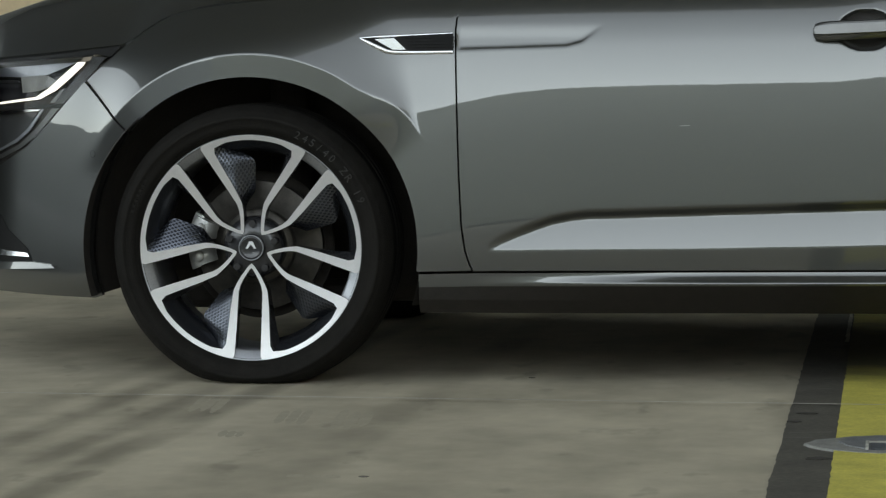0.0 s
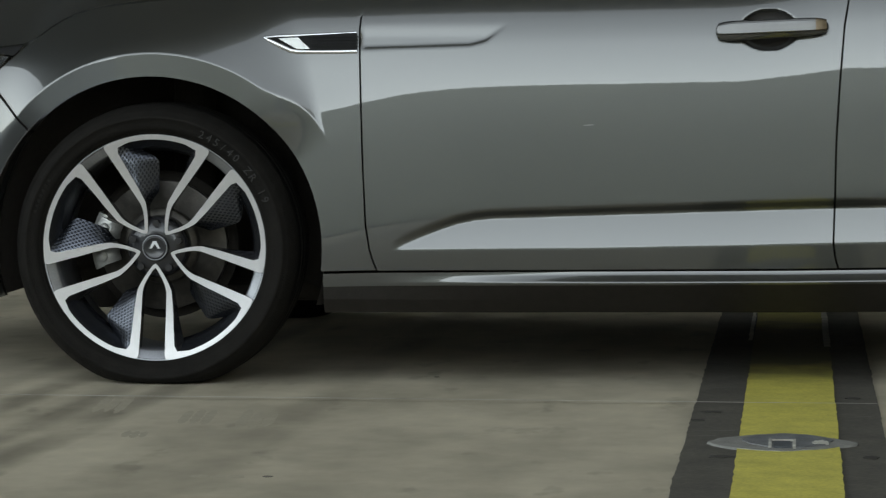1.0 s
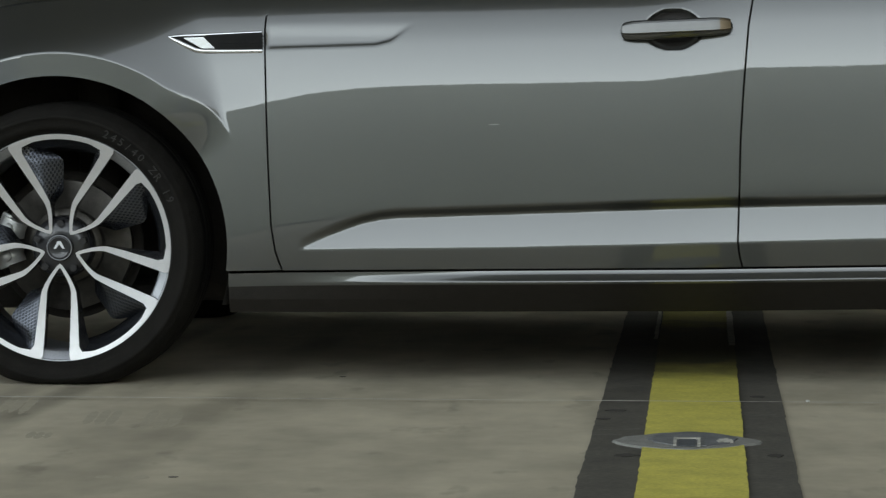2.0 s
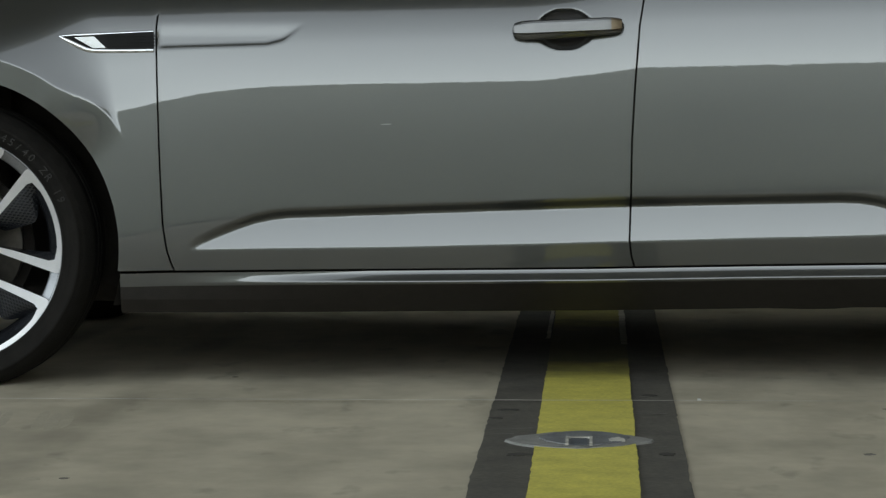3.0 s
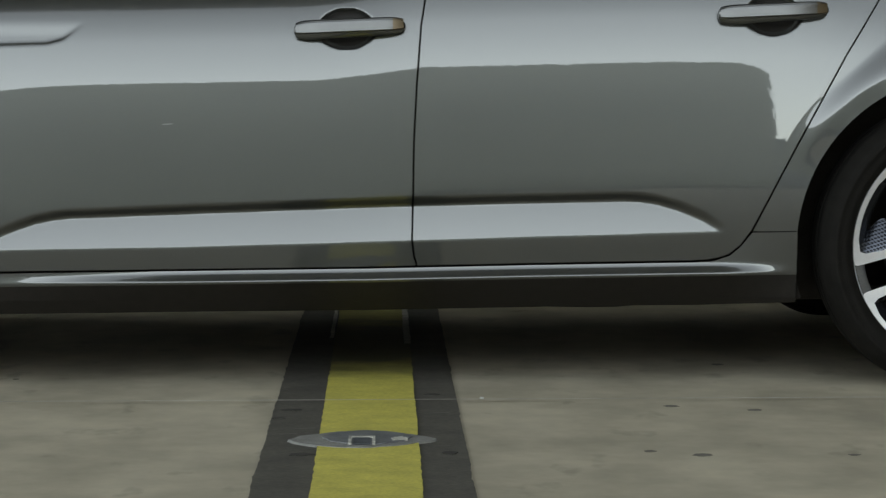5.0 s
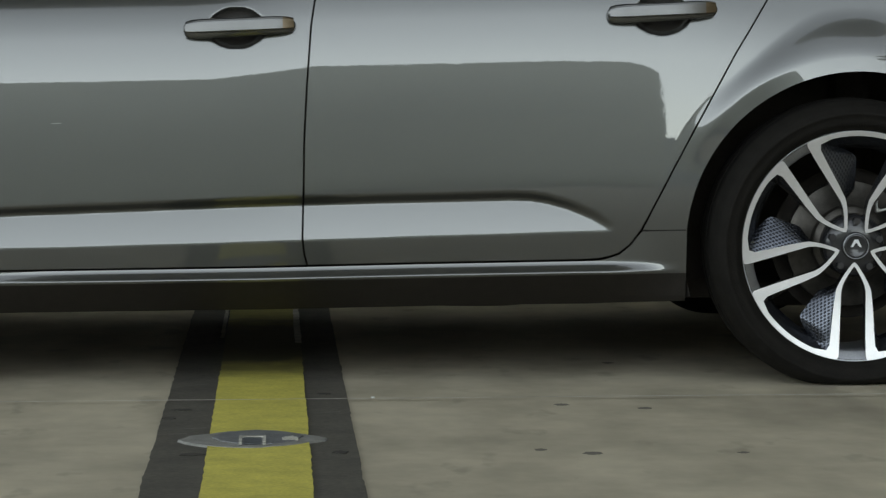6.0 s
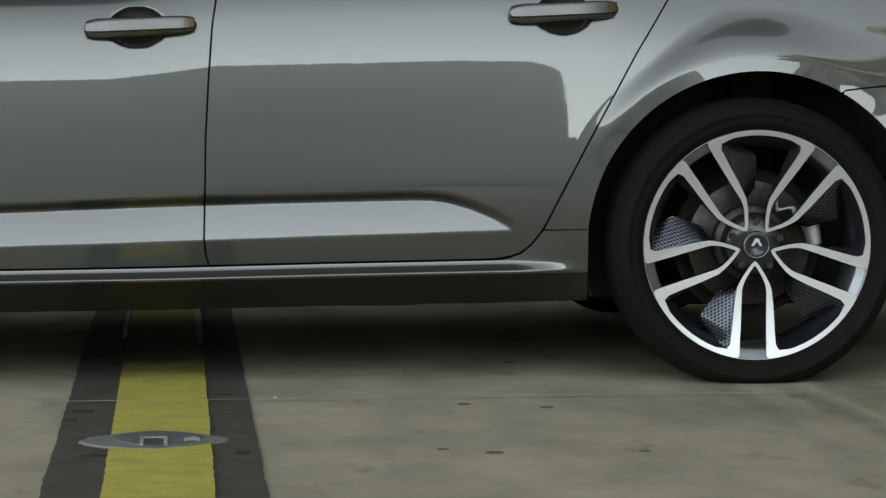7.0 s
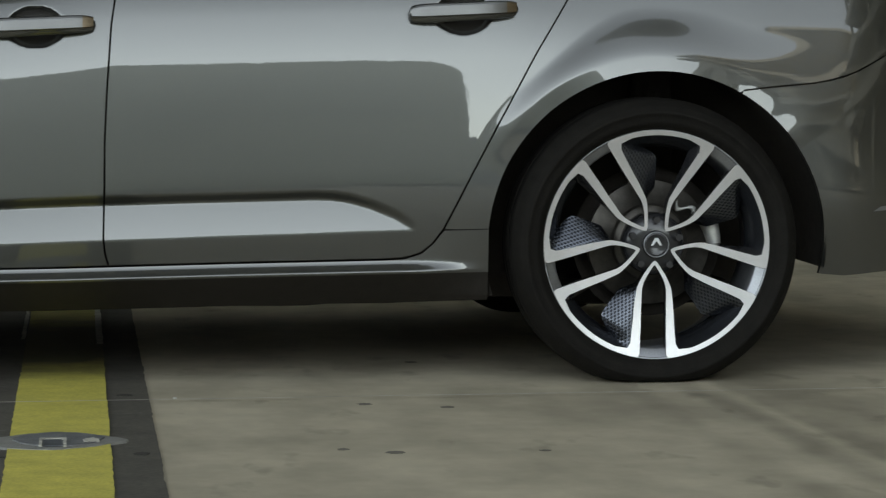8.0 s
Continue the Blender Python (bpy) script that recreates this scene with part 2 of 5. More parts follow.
def unseen_roof():
    """An unseen roof slab, added to darken upper reflections, with a wide rounded edge on its three open sides."""
    bm = bmesh.new()
    rows = []
    for k in range(25):
        a = math.pi / 2 * k / 24
        o, z = 3.6 * math.sin(a), 9.0 + 2.6 * (1 - math.cos(a))
        # round the two front corners in plan too
        line = [(-16.6 - o, 29.6, z)]
        line += [(-16.6 - o * math.cos(b), 3.9 - o * math.sin(b), z) for b in np.linspace(0, math.pi / 2, 10)]
        line += [(6.2 + o * math.sin(b), 3.9 - o * math.cos(b), z) for b in np.linspace(0, math.pi / 2, 10)]
        line += [(6.2 + o, 29.6, z)]
        rows.append(line)
    vs = grid_mesh(bm, rows)
    bm.faces.new([bm.verts.new(v.co + Vector((0, 0, 0.05))) for v in reversed(vs[-1])])
    bmesh.ops.recalc_face_normals(bm, faces=bm.faces)
    tagged(part("trim_unseen_edge", bm, EDGEMAT), "added unseen white edge that softens the roof's reflection", "roof edge", kind="structure")
    wall("ceiling", -16.6, 6.2, 3.9, 29.6, 9.0, 9.3, ROOFMAT, "added unseen roof that darkens the bay and the car's reflections", "ceiling")


unseen_roof()
# unseen walls, added to hide the sun and darken the bonnet's reflections
wall("wall_north_upper", -11.5, -7, 29.6, 29.9, 2.3, 40.0, DARKWALL, "unseen dark wall added above a low opening")
wall("wall_north_west", -40, -11.5, 29.6, 29.9, 0, 40.0, DARKWALL, "unseen tall dark wall added to block light")
wall("wall_north_east", -7, 24, 29.6, 29.9, 0, 40.0, DARKWALL, "unseen tall dark wall added to block light")
wall("wall_east_north", 12.0, 12.3, 20, 29.6, 0, 9.0, DARKWALL, "unseen tall dark wall added to block light")


def wall_south():
    """The building opposite, its one upper corner rounded to fit how the door reflects it."""
    bm = bmesh.new()
    line = [(-9.0, 0.0), (4.62, 0.0), (4.62, 5.0)]
    line += [(4.62 - 0.42 * (1 - math.cos(a)), 5.0 + 0.9 * math.sin(a)) for a in np.linspace(0.1, math.pi / 2, 12)]
    line += [(-9.0, 5.9)]
    front = [bm.verts.new((x, -18, z)) for x, z in line]
    back = [bm.verts.new((x, -19, z)) for x, z in line]
    bm.faces.new(front)
    bm.faces.new(back[::-1])
    for i in range(len(line)):
        j = (i + 1) % len(line)
        bm.faces.new((front[i], back[i], back[j], front[j]))
    bmesh.ops.recalc_face_normals(bm, faces=bm.faces)
    tagged(part("wall_south", bm, CONCRETE_WALL, smooth=False), "plain grey concrete building wall", "wall", kind="structure")


wall_south()
wall("trim_wall_ledge", 0.7, 4.3, -18, -17.96, 3.47, 3.52, LEDGE, "narrow pale ledge on the concrete wall", "ledge")
wall("wall_north", -60, 60, 50, 51, 0, 9, TAN, "tan concrete wall far off")


def storeys(name, x0, x1, y0, y1, core, columns, label):
    """An open building: tan parapets, dark storeys between them, columns and a core wall."""
    bm = bmesh.new()
    for k in range(4):
        box(bm, x0, x1, y0, y1, 3.7 * k + 2.9, 3.7 * k + 3.7, 0.03)
    for x, y in columns:
        box(bm, x - 0.25, x + 0.25, y - 0.25, y + 0.25, 0, 14.6, 0.02)
    box(bm, *core, 0, 14.6)
    return tagged(part(name, bm, PARAPET, smooth=False), label, "building", kind="structure")


storeys("wall_south_east", 13.6, 52, -27, -15, (13.8, 51.8, -19.4, -19), [(14.0 + 7.5 * k, -16.5) for k in range(6)], "open storeys with tan concrete parapets")
storeys("wall_east", 12, 26, -6.5, 20, (16, 16.4, -6.3, 19.8), [(13.4, -6.1 + 6.4 * k) for k in range(5)], "open storeys with tan concrete parapets")


def hills():
    """Low hills all round, far off."""
    bm = bmesh.new()
    n = 360
    rows = [[], []]
    for i in range(n + 1):
        a = 2 * math.pi * i / n
        h = 19 + 8 * ease((a - 3.05) / 0.22) + 20 * math.exp(-((a - 4.05) / 0.42) ** 2) + 11 * math.exp(-((a - 3.05) / 0.35) ** 2) + 2 * noise.noise((3 * math.cos(a), 3 * math.sin(a), 0)) + 1.2 * noise.noise((11 * math.cos(a), 11 * math.sin(a), 2)) + 0.8 * noise.noise((40 * math.cos(a), 40 * math.sin(a), 2))
        rows[0].append((260 * math.cos(a), 260 * math.sin(a), -1))
        rows[1].append((310 * math.cos(a), 310 * math.sin(a), max(6, h)))
    grid_mesh(bm, rows)
    bmesh.ops.remove_doubles(bm, verts=bm.verts, dist=1e-4)
    return tagged(part("backdrop_hills", bm, HILL), "low wooded hills on the horizon", "hills", kind="structure")


hills()


def joint():
    """The thin saw-cut joint across the bay."""
    bm = bmesh.new()
    rows = [[], []]
    for i in range(161):
        x = -8 + 16 * i / 160
        y = 6.240 + 0.004 * x + 0.002 * noise.noise((x * 5, 0, 0))
        w = 0.0050 * (0.75 + 0.5 * noise.noise((x * 3, 4, 0)))
        rows[0].append((x, y - w, 0.0065))
        rows[1].append((x, y + w, 0.0065))
    grid_mesh(bm, rows)
    tagged(part("floor_joint", bm, JOINT, smooth=False), "thin pale joint in the concrete floor", "floor joint", kind="structure")


JOINT = shader("joint_dust", (0.49, 0.475, 0.42), 0.9, 0, 3, 0.4)
joint()


def blotch(name, x, y, rx, ry, z, material, seed, label, category, rough=0.15, point=0.0):
    bm = bmesh.new()
    n = 40
    ring = []
    for i in range(n):
        a = 2 * math.pi * i / n
        k = 1 + rough * noise.noise((2.5 * math.cos(a), 2.5 * math.sin(a), seed)) + 0.4 * rough * noise.noise((9 * math.cos(a), 9 * math.sin(a), seed))
        ring.append((x + rx * k * math.cos(a), y + ry * k * math.sin(a) * abs(math.sin(a)) ** point))
    top = [bm.verts.new((a, b, z)) for a, b in ring]
    low = [bm.verts.new((x + (a - x) * 1.03, y + (b - y) * 1.03, 0.0)) for a, b in ring]
    bm.faces.new(top)
    for i in range(n):
        bm.faces.new((top[i], low[i], low[(i + 1) % n], top[(i + 1) % n]))
    bmesh.ops.recalc_face_normals(bm, faces=bm.faces)
    return bm


def floor_anchor():
    """A cemented plate in the line, with a square socket."""
    a = tagged(part("floor_anchor", blotch("", -0.042, 5.602, 0.145, 0.118, 0.0075, CEMENT, 3, "", "", 0.12, 0.7), CEMENT, smooth=False), "grey cemented floor plate with a square socket, on the yellow line", "floor plate")
    part("plate", blotch("", -0.030, 5.620, 0.085, 0.100, 0.0095, RIMGREY, 8, "", "", 0.10, 0.25), PLATE, a, "darker grey plate", smooth=False)
    bm = bmesh.new()
    for x0, x1, y0, y1 in ((-0.066, -0.014, 5.602, 5.615), (-0.066, -0.060, 5.51, 5.602), (-0.020, -0.014, 5.50, 5.602)):
        box(bm, x0, x1, y0, y1, 0.0090, 0.0125)
    part("socket_rim", bm, JOINT, a, "pale square rim", smooth=False)
    bm = bmesh.new()
    box(bm, -0.056, -0.024, 5.515, 5.60, 0.0090, 0.0108)
    part("socket", bm, SOCKET, a, "", smooth=False)
    part("cement_fleck", blotch("", 0.034, 5.590, 0.014, 0.024, 0.0108, WHITE, 5, "", "", 0.5), JOINT, a, "pale cement fleck", smooth=False)


SOCKET = shader("blue_grey_socket", (0.09, 0.10, 0.11), 0.5, 0.3, 40, 0.3)
PLATE = shader("worn_grey_plate", (0.155, 0.16, 0.165), 0.6, 0.2, 30, 0.3, 0.3, 200)
floor_anchor()


def old_edge(x0, x1, y0, y1):
    bm = bmesh.new()
    rows = []
    for i in range(41):
        y = y0 + (y1 - y0) * i / 40
        a, b = 0.003 * noise.noise((y * 30, x0 * 40, 1)), 0.004 * noise.noise((y * 40, x1 * 40, 6))
        rows.append([(x0 + a, y, 0.0085), (x1 + b, y, 0.0085)])
    grid_mesh(bm, rows)
    tagged(part("marking_edge", bm, JOINT, smooth=False), "pale worn edge of an older painted line", "road marking", kind="structure")


old_edge(-0.139, -0.128, 7.55, 9.6)
old_edge(0.055, 0.072, 7.40, 9.6)
PIT = shader("dark_floor_pit", (0.15, 0.138, 0.115), 0.9, 0, 60, 0.3)
bm = bmesh.new()
for k, (x, y, r) in enumerate(((0.809, 6.957, 0.016), (0.618, 6.151, 0.017), (0.787, 6.078, 0.017), (0.509, 5.462, 0.014), (0.604, 5.408, 0.020), (0.139, 5.448, 0.010), (0.889, 5.399, 0.011), (-0.852, 6.712, 0.008), (-0.96, 5.11, 0.010))):
    b2 = blotch("", x, y, r * 0.82, r * 0.9, 0.0008, PIT, k, "", "", 0.4)
    me = bpy.data.meshes.new("tmp")
    b2.to_mesh(me)
    b2.free()
    bm.from_mesh(me)
    bpy.data.meshes.remove(me)
tagged(part("floor_stains", bm, PIT, smooth=False), "small dark stains on the concrete floor", "stains", kind="stuff")


SCUFF = shader("pale_scuff", (0.15, 0.145, 0.13), 0.8, 0, 30, 0.3)


def scuffs():
    """Scratches and smudges on the black border."""
    bm = bmesh.new()
    for x0, y0, x1, y1, w in ((-0.222, 5.771, -0.135, 5.794, 0.004), (-0.225, 5.70, -0.17, 5.708, 0.003), (0.085, 6.02, 0.14, 6.03, 0.004), (0.09, 5.52, 0.13, 5.528, 0.003), (-0.20, 6.52, -0.15, 6.54, 0.004)):
        bm.faces.new([bm.verts.new(q) for q in ((x0, y0 - w * 0.2, 0.0045), (x1, y1 - w, 0.0045), (x1, y1 + w, 0.0045), (x0, y0 + w * 0.4, 0.0045))])
    tagged(part("floor_scuffs", bm, SCUFF, smooth=False), "pale scratches on the black border of the line", "scratches", kind="stuff")


scuffs()
SMUDGE = shader("dark_smudge", (0.035, 0.032, 0.026), 0.8, 0, 30, 0.3)
bm = bmesh.new()
for k, (x, y, rx, ry) in enumerate(((-0.153, 5.417, 0.022, 0.016), (-0.194, 6.088, 0.020, 0.012), (0.128, 5.43, 0.014, 0.018), (-0.215, 5.95, 0.012, 0.010), (0.11, 6.35, 0.015, 0.012))):
    b2 = blotch("", x, y, rx, ry, 0.0048, SMUDGE, k + 20, "", "", 0.5)
    me = bpy.data.meshes.new("tmp")
    b2.to_mesh(me)
    b2.free()
    bm.from_mesh(me)
    bpy.data.meshes.remove(me)
tagged(part("paint_smudges", bm, SMUDGE, smooth=False), "dark smudges on the black border of the line", "smudges", kind="stuff")
WHITEFLECK = shader("white_fleck", (0.6, 0.6, 0.57), 0.8, 0, 30, 0.1)
bm = bmesh.new()
for k, (x, y, r) in enumerate(((0.217, 6.30, 0.0035),)):
    b2 = blotch("", x, y, r, r * 2.2, 0.003, WHITEFLECK, k + 40, "", "", 0.6)
    me = bpy.data.meshes.new("tmp")
    b2.to_mesh(me)
    b2.free()
    bm.from_mesh(me)
    bpy.data.meshes.remove(me)
tagged(part("floor_flecks", bm, WHITEFLECK, smooth=False), "small white flecks on the concrete floor", "flecks", kind="stuff")


def tyre_prints():
    """Faint dark prints of a tyre's ribs on the concrete."""
    bm = bmesh.new()
    rng = random.Random(4)
    for x, y, w, l in ((-1.49, 6.14, 0.072, 0.34), (-1.26, 5.92, 0.072, 0.31), (-1.13, 5.91, 0.080, 0.35), (-1.33, 5.65, 0.052, 0.12), (-1.05, 5.10, 0.10, 0.05)):
        for c in (-1, 0, 1):
            xx = x + c * w * 0.34
            y0, y1 = y - l / 2 + rng.uniform(0, 0.2) * l, y + l / 2 - rng.uniform(0, 0.15) * l
            rows = []
            for i in range(25):
                v = i / 24
                yy = y0 + (y1 - y0) * v
                a = w * 0.15 * min(1.0, 4 * v, 4 * (1 - v)) ** 0.5 + 0.004 * noise.noise((yy * 60, xx * 50, c))
                s = xx - 0.10 * (yy - y)
                rows.append([(s - abs(a), yy, 0.0003), (s + abs(a), yy, 0.0003)])
            grid_mesh(bm, rows)
    tagged(part("tyre_prints", bm, PRINT, smooth=False), "faint dark tyre prints on the concrete floor", "tyre marks", kind="stuff")


PRINT = shader("tyre_print", (0.365, 0.325, 0.247), 0.7, 0, 14, 0.12)
tyre_prints()


# ---- the car: its side as one sculpted surface, cut into panels ----
SIDE, MIDDLE = 6.500, 7.43
HUB_F, HUB_R, HUB_Z = (-1.482, 0.315), (1.328, 0.315), 0.315
ARCH = 0.394
FLARE = (0.425, 0.54, 0.016)  # the rear flare's inner and outer radius and its height
TILTS = [(0.05, -14), (0.26, -7), (0.43, 2.6), (0.58, 4.2), (0.69, 6.4), (0.78, 12.5), (0.835, 22.5), (0.86, 32), (0.885, 40), (0.96, 45), (1.1, 50)]
ZT = np.linspace(0.05, 1.1, 421)
DT = np.concatenate([[0], np.cumsum(np.tan(np.radians(np.interp((ZT[1:] + ZT[:-1]) / 2, [p[0] for p in TILTS], [p[1] for p in TILTS]))) * np.diff(ZT))])
DT -= np.interp(0.55, ZT, DT)
TILTS_R = [(0.05, -14), (0.26, -7), (0.43, 2.6), (0.58, 4.2), (0.69, 8.0), (0.75, 13.5), (0.79, 18.0), (0.84, 21), (0.90, 22), (1.1, 24)]
DR = np.concatenate([[0], np.cumsum(np.tan(np.radians(np.interp((ZT[1:] + ZT[:-1]) / 2, [p[0] for p in TILTS_R], [p[1] for p in TILTS_R]))) * np.diff(ZT))])
DR -= np.interp(0.55, ZT, DR)
CREASE_TOP = [(-0.938, 0.314), (-0.90, 0.337), (-0.857, 0.358), (-0.815, 0.377), (-0.779, 0.391), (-0.74, 0.400), (-0.703, 0.404), (-0.473, 0.412), (0.035, 0.429),
              (0.541, 0.439), (0.585, 0.437), (0.62, 0.431), (0.667, 0.415), (0.724, 0.388), (0.781, 0.351)]
CREASE_LOW = [(-0.938, 0.313), (-0.473, 0.319), (0.067, 0.332), (0.781, 0.350)]
LEVEL = [(-1.7, 0.11), (-1.48, 0.088), (-1.30, 0.078), (-1.12, 0.073), (-1.05, 0.058), (-0.994, 0.043), (-0.90, 0.026), (-0.752, 0.009), (-0.50, -0.001), (-0.154, -0.007), (-0.06, -0.018), (0.03, -0.033), (0.10, -0.044), (0.66, -0.058), (1.0, -0.053), (2.2, -0.03)]


LEVEL_X = np.linspace(-2.2, 2.4, 461)
LEVEL_S = np.interp(LEVEL_X, [p[0] for p in LEVEL], [p[1] for p in LEVEL])
LEVEL_S = np.convolve(np.pad(LEVEL_S, 7, mode="edge"), np.hanning(17)[1:-1] / np.hanning(17).sum(), mode="valid")


def nose_d(x):
    """How the plan rounds off towards the car's two ends, and closes across them."""
    if x < -1.55:
        t = max(0.0, -2.2 - x)
        return 0.85 * (-1.55 - max(x, -2.2)) ** 2 + 1.105 * t + 5.3 * t * t
    if 1.4 < x <= 1.6:
        return 0.095 * (x - 1.4) ** 2 / 0.4
    if x > 1.6:
        t = max(0.0, x - 2.1)
        return 0.095 * (min(x, 2.1) - 1.5) + 1.5 * max(0.0, min(x, 2.1) - 1.765) ** 2 + 1.1 * t + 5.1 * t * t
    return 0.0


def base_d(x, z):
    up = float(np.interp(x, LEVEL_X, LEVEL_S))
    if up > 0:
        up *= 1 - 0.70 * ease((z - 0.655) / 0.22) * ease((x + 1.55) / 0.45)
    d = float(np.interp(z + up, ZT, DT))
    if x > 0.9:
        # the rear wing stays steeper under the belt than the doors
        d += (float(np.interp(z + up, ZT, DR)) - d) * ease((x - 0.9) / 0.3)
    # the front bumper tucks in under its widest line
    if x < -1.6 and z < 0.25:
        d += 3.5 * (0.25 - z) ** 2 * ease((-1.6 - x) / 0.2)
    return d + 0.004 * x * x + nose_d(x)


def side_d(x, z, sculpt=True):
    """How far the body's side lies inside the plane SIDE."""
    d = base_d(x, z)
    hx, hz = HUB_F
    r = math.hypot(x - hx, z - hz)
    if r < 0.70:
        up = (z - hz) / max(r, 1e-6)
        # the front flare's ring: nearly upright at the top, flush with the panel at the sides
        ex, ez = hx + (x - hx) * 0.447 / max(r, 1e-6), hz + (z - hz) * 0.447 / max(r, 1e-6)
        top = ease((up - 0.45) / 0.55)
        crisp = ease((up - 0.05) / 0.5) if x < hx else top
        flush = base_d(ex, ez) - nose_d(ex) - 0.003 * ease((up - 0.3) / 0.4)
        flush = flush if flush < -0.006 or x < hx else -0.006 + 0.010 * math.tanh((flush + 0.006) / 0.010)
        lift = ease((up - 0.35) / 0.45) if x < hx else ease((up - 0.1) / 0.9)
        ring = flush * (1 - lift) - 0.008 * lift + (r - 0.447) * (0.05 + 0.12 * ease((x - hx - 0.19) / 0.11)) + nose_d(x)
        run = 0.06 + 0.15 * top if x < hx else 0.030 + 0.18 * top ** 1.5
        u = min(1.0, (r - 0.447) / run) if r > 0.447 else 0.0
        k = ease(u) * (1 - crisp) + (1 - (1 - u) ** 2) * crisp
        if x > hx:
            k = max(k, 1 - ease((up - 0.50) / 0.34))
        if z < hz - 0.02:
            k = max(k, ease((hz - 0.02 - z) / 0.12))
        d = ring + (d - ring) * k
    hx, hz = HUB_R
    r = math.hypot(x - hx, z - hz)
    # the rear flare: a soft swelling round the arch, tight on the door, wider towards the bumper
    up = (z - hz) / max(r, 1e-6)
    back = ease((x - hx) / 0.3) * (1 - ease((up - 0.6) / 0.35))
    far = FLARE[1] - 0.06 * ease((hx - 0.05 - x) / 0.25) + 0.15 * back
    if r < far and z > hz - 0.1:
        d -= FLARE[2] * (1 + 0.68 * ease((up - 0.75) / 0.25)) * (1 - 0.4 * ease((x - hx) / 0.2) * (1 - back)) * (1 - ease((r - FLARE[0]) / (far - FLARE[0]))) * max(0.9 * back, ease((up - (0.38 if x < hx else 0.1)) / 0.55)) * ease((z - hz + 0.1) / 0.2)
    if not sculpt:
        return d
    if -0.938 < x < 0.781:
        zl = lerp(CREASE_LOW, x)
        zu = max(zl, lerp(CREASE_TOP, x) - 0.0085 - 0.009 * ease(min(x + 0.938, 0.781 - x) / 0.2))
        if zl < z <= zu:
            d += math.tan(radians(15.5)) * (z - zl)
        elif zu < z < zu + 0.021:
            d += math.tan(radians(15.5)) * (zu - zl) * (1 - ease((z - zu) / 0.021))
    if -1.0 < x < -0.66 and 0.75 < z < 0.84:
        low = lerp([(-1.0, 0.766), (-0.75, 0.773), (-0.715, 0.782), (-0.668, 0.818), (-0.66, 0.83)], x)
        if z > low:
            d += 0.0042 * ease((z - low) / 0.010) * (1 - ease((z - 0.79) / 0.04))
    for cx, cz in ((-0.0784, 0.8092), (0.8823, 0.8383)):
        q = ((x - cx) / 0.061) ** 2 + ((z - cz) / 0.045) ** 2
        if q < 1:
            d += 0.026 * (1 - q) ** 0.5 if q > 0.0 else 0.026
    return d


# near-black colour that paints in the lower sill's shade and dark reflection
SILL_SHADE = shader("sill_shade_black", (0.018, 0.0155, 0.013), 0.55, 0, 40, 0.2, 0.2, 300)
SILL_SHADE.node_tree.nodes["Principled BSDF"].inputs["Specular IOR Level"].default_value = 0.2
# the sill's tilt, by the depth below its upper edge
SILL_U = np.linspace(0, 0.14, 281)
SILL_TILT = np.interp((SILL_U[1:] + SILL_U[:-1]) / 2, [0, 0.003, 0.006, 0.009, 0.019, 0.0215, 0.024, 0.0265, 0.031, 0.14], [12, 16, 22, 38, 46, 40, 12, -16, -42, -52])
SILL_D = np.concatenate([[0], -np.cumsum(np.tan(np.radians(SILL_TILT)) * np.diff(SILL_U))])


def sill_edge(x):
    return lerp([(-1.086, 0.2585), (-0.961, 0.2615), (-0.03, 0.2705), (0.341, 0.277), (0.70, 0.2815), (0.9, 0.283)], x)


def sill_d(x, z):
    fade = ease((x + 1.06) / 0.75) * ease((0.95 - x) / 0.22)
    s = float(np.interp(sill_edge(x) - z, SILL_U, SILL_D))
    plain = side_d(x, max(z, 0.2), False) + 0.5 * max(0.0, 0.2 - z)
    return fade * (s + 0.005 + 0.004 * x * x) + (1 - fade) * plain


car = tagged(new("car"), "dark grey metallic saloon car parked on the concrete floor", "car")
car.matrix_basis = pose(-0.08, MIDDLE, 0)


def panel(name, rows, label="", flange=0.014, material=PAINT, parent=None, sides="lrbt", tidy=False):
    """A panel from rows of points, with its edges turned in."""
    bm = bmesh.new()
    vs = grid_mesh(bm, rows)
    loops = {"b": vs[0], "t": vs[-1], "l": [r[0] for r in vs], "r": [r[-1] for r in vs]}
    for key in sides:
        line = loops[key]
        a = [bm.verts.new(v.co + Vector((0, 0.0004, 0))) for v in line]
        b = [bm.verts.new(v.co + Vector((0, flange, 0))) for v in line]
        for i in range(len(line) - 1):
            bm.faces.new((a[i], a[i + 1], b[i + 1], b[i]))
    if tidy:
        bmesh.ops.remove_doubles(bm, verts=bm.verts, dist=2e-5)
    bmesh.ops.recalc_face_normals(bm, faces=bm.faces)
    return part(name, bm, material, parent or car, label)


def mirrored(ob):
    """The same panel on the car's far side."""
    c = ob.copy()
    scene.collection.objects.link(c)
    c.matrix_basis = Matrix.Diagonal((1, 1, 1, 1))
    c.parent = None
    c.matrix_world = Matrix.Translation((0, 2 * MIDDLE, 0)) @ Matrix.Diagonal((1, -1, 1, 1))
    c.parent = car
    c.matrix_parent_inverse = car.matrix_basis.inverted()
    return c


G = 0.0022  # half a shut line
BELT = 0.945
DOOR_F = [(0.2616, -0.9528), (0.2666, -0.9617), (0.2848, -0.9695), (0.3119, -0.9782), (0.3700, -0.9870), (0.4979, -0.9935), (0.6517, -0.9994), (0.7539, -1.0033), (0.8124, -1.0053), (0.8408, -1.0037), (0.8571, -1.0013), (0.8837, -0.9867), (0.9648, -0.9229)]
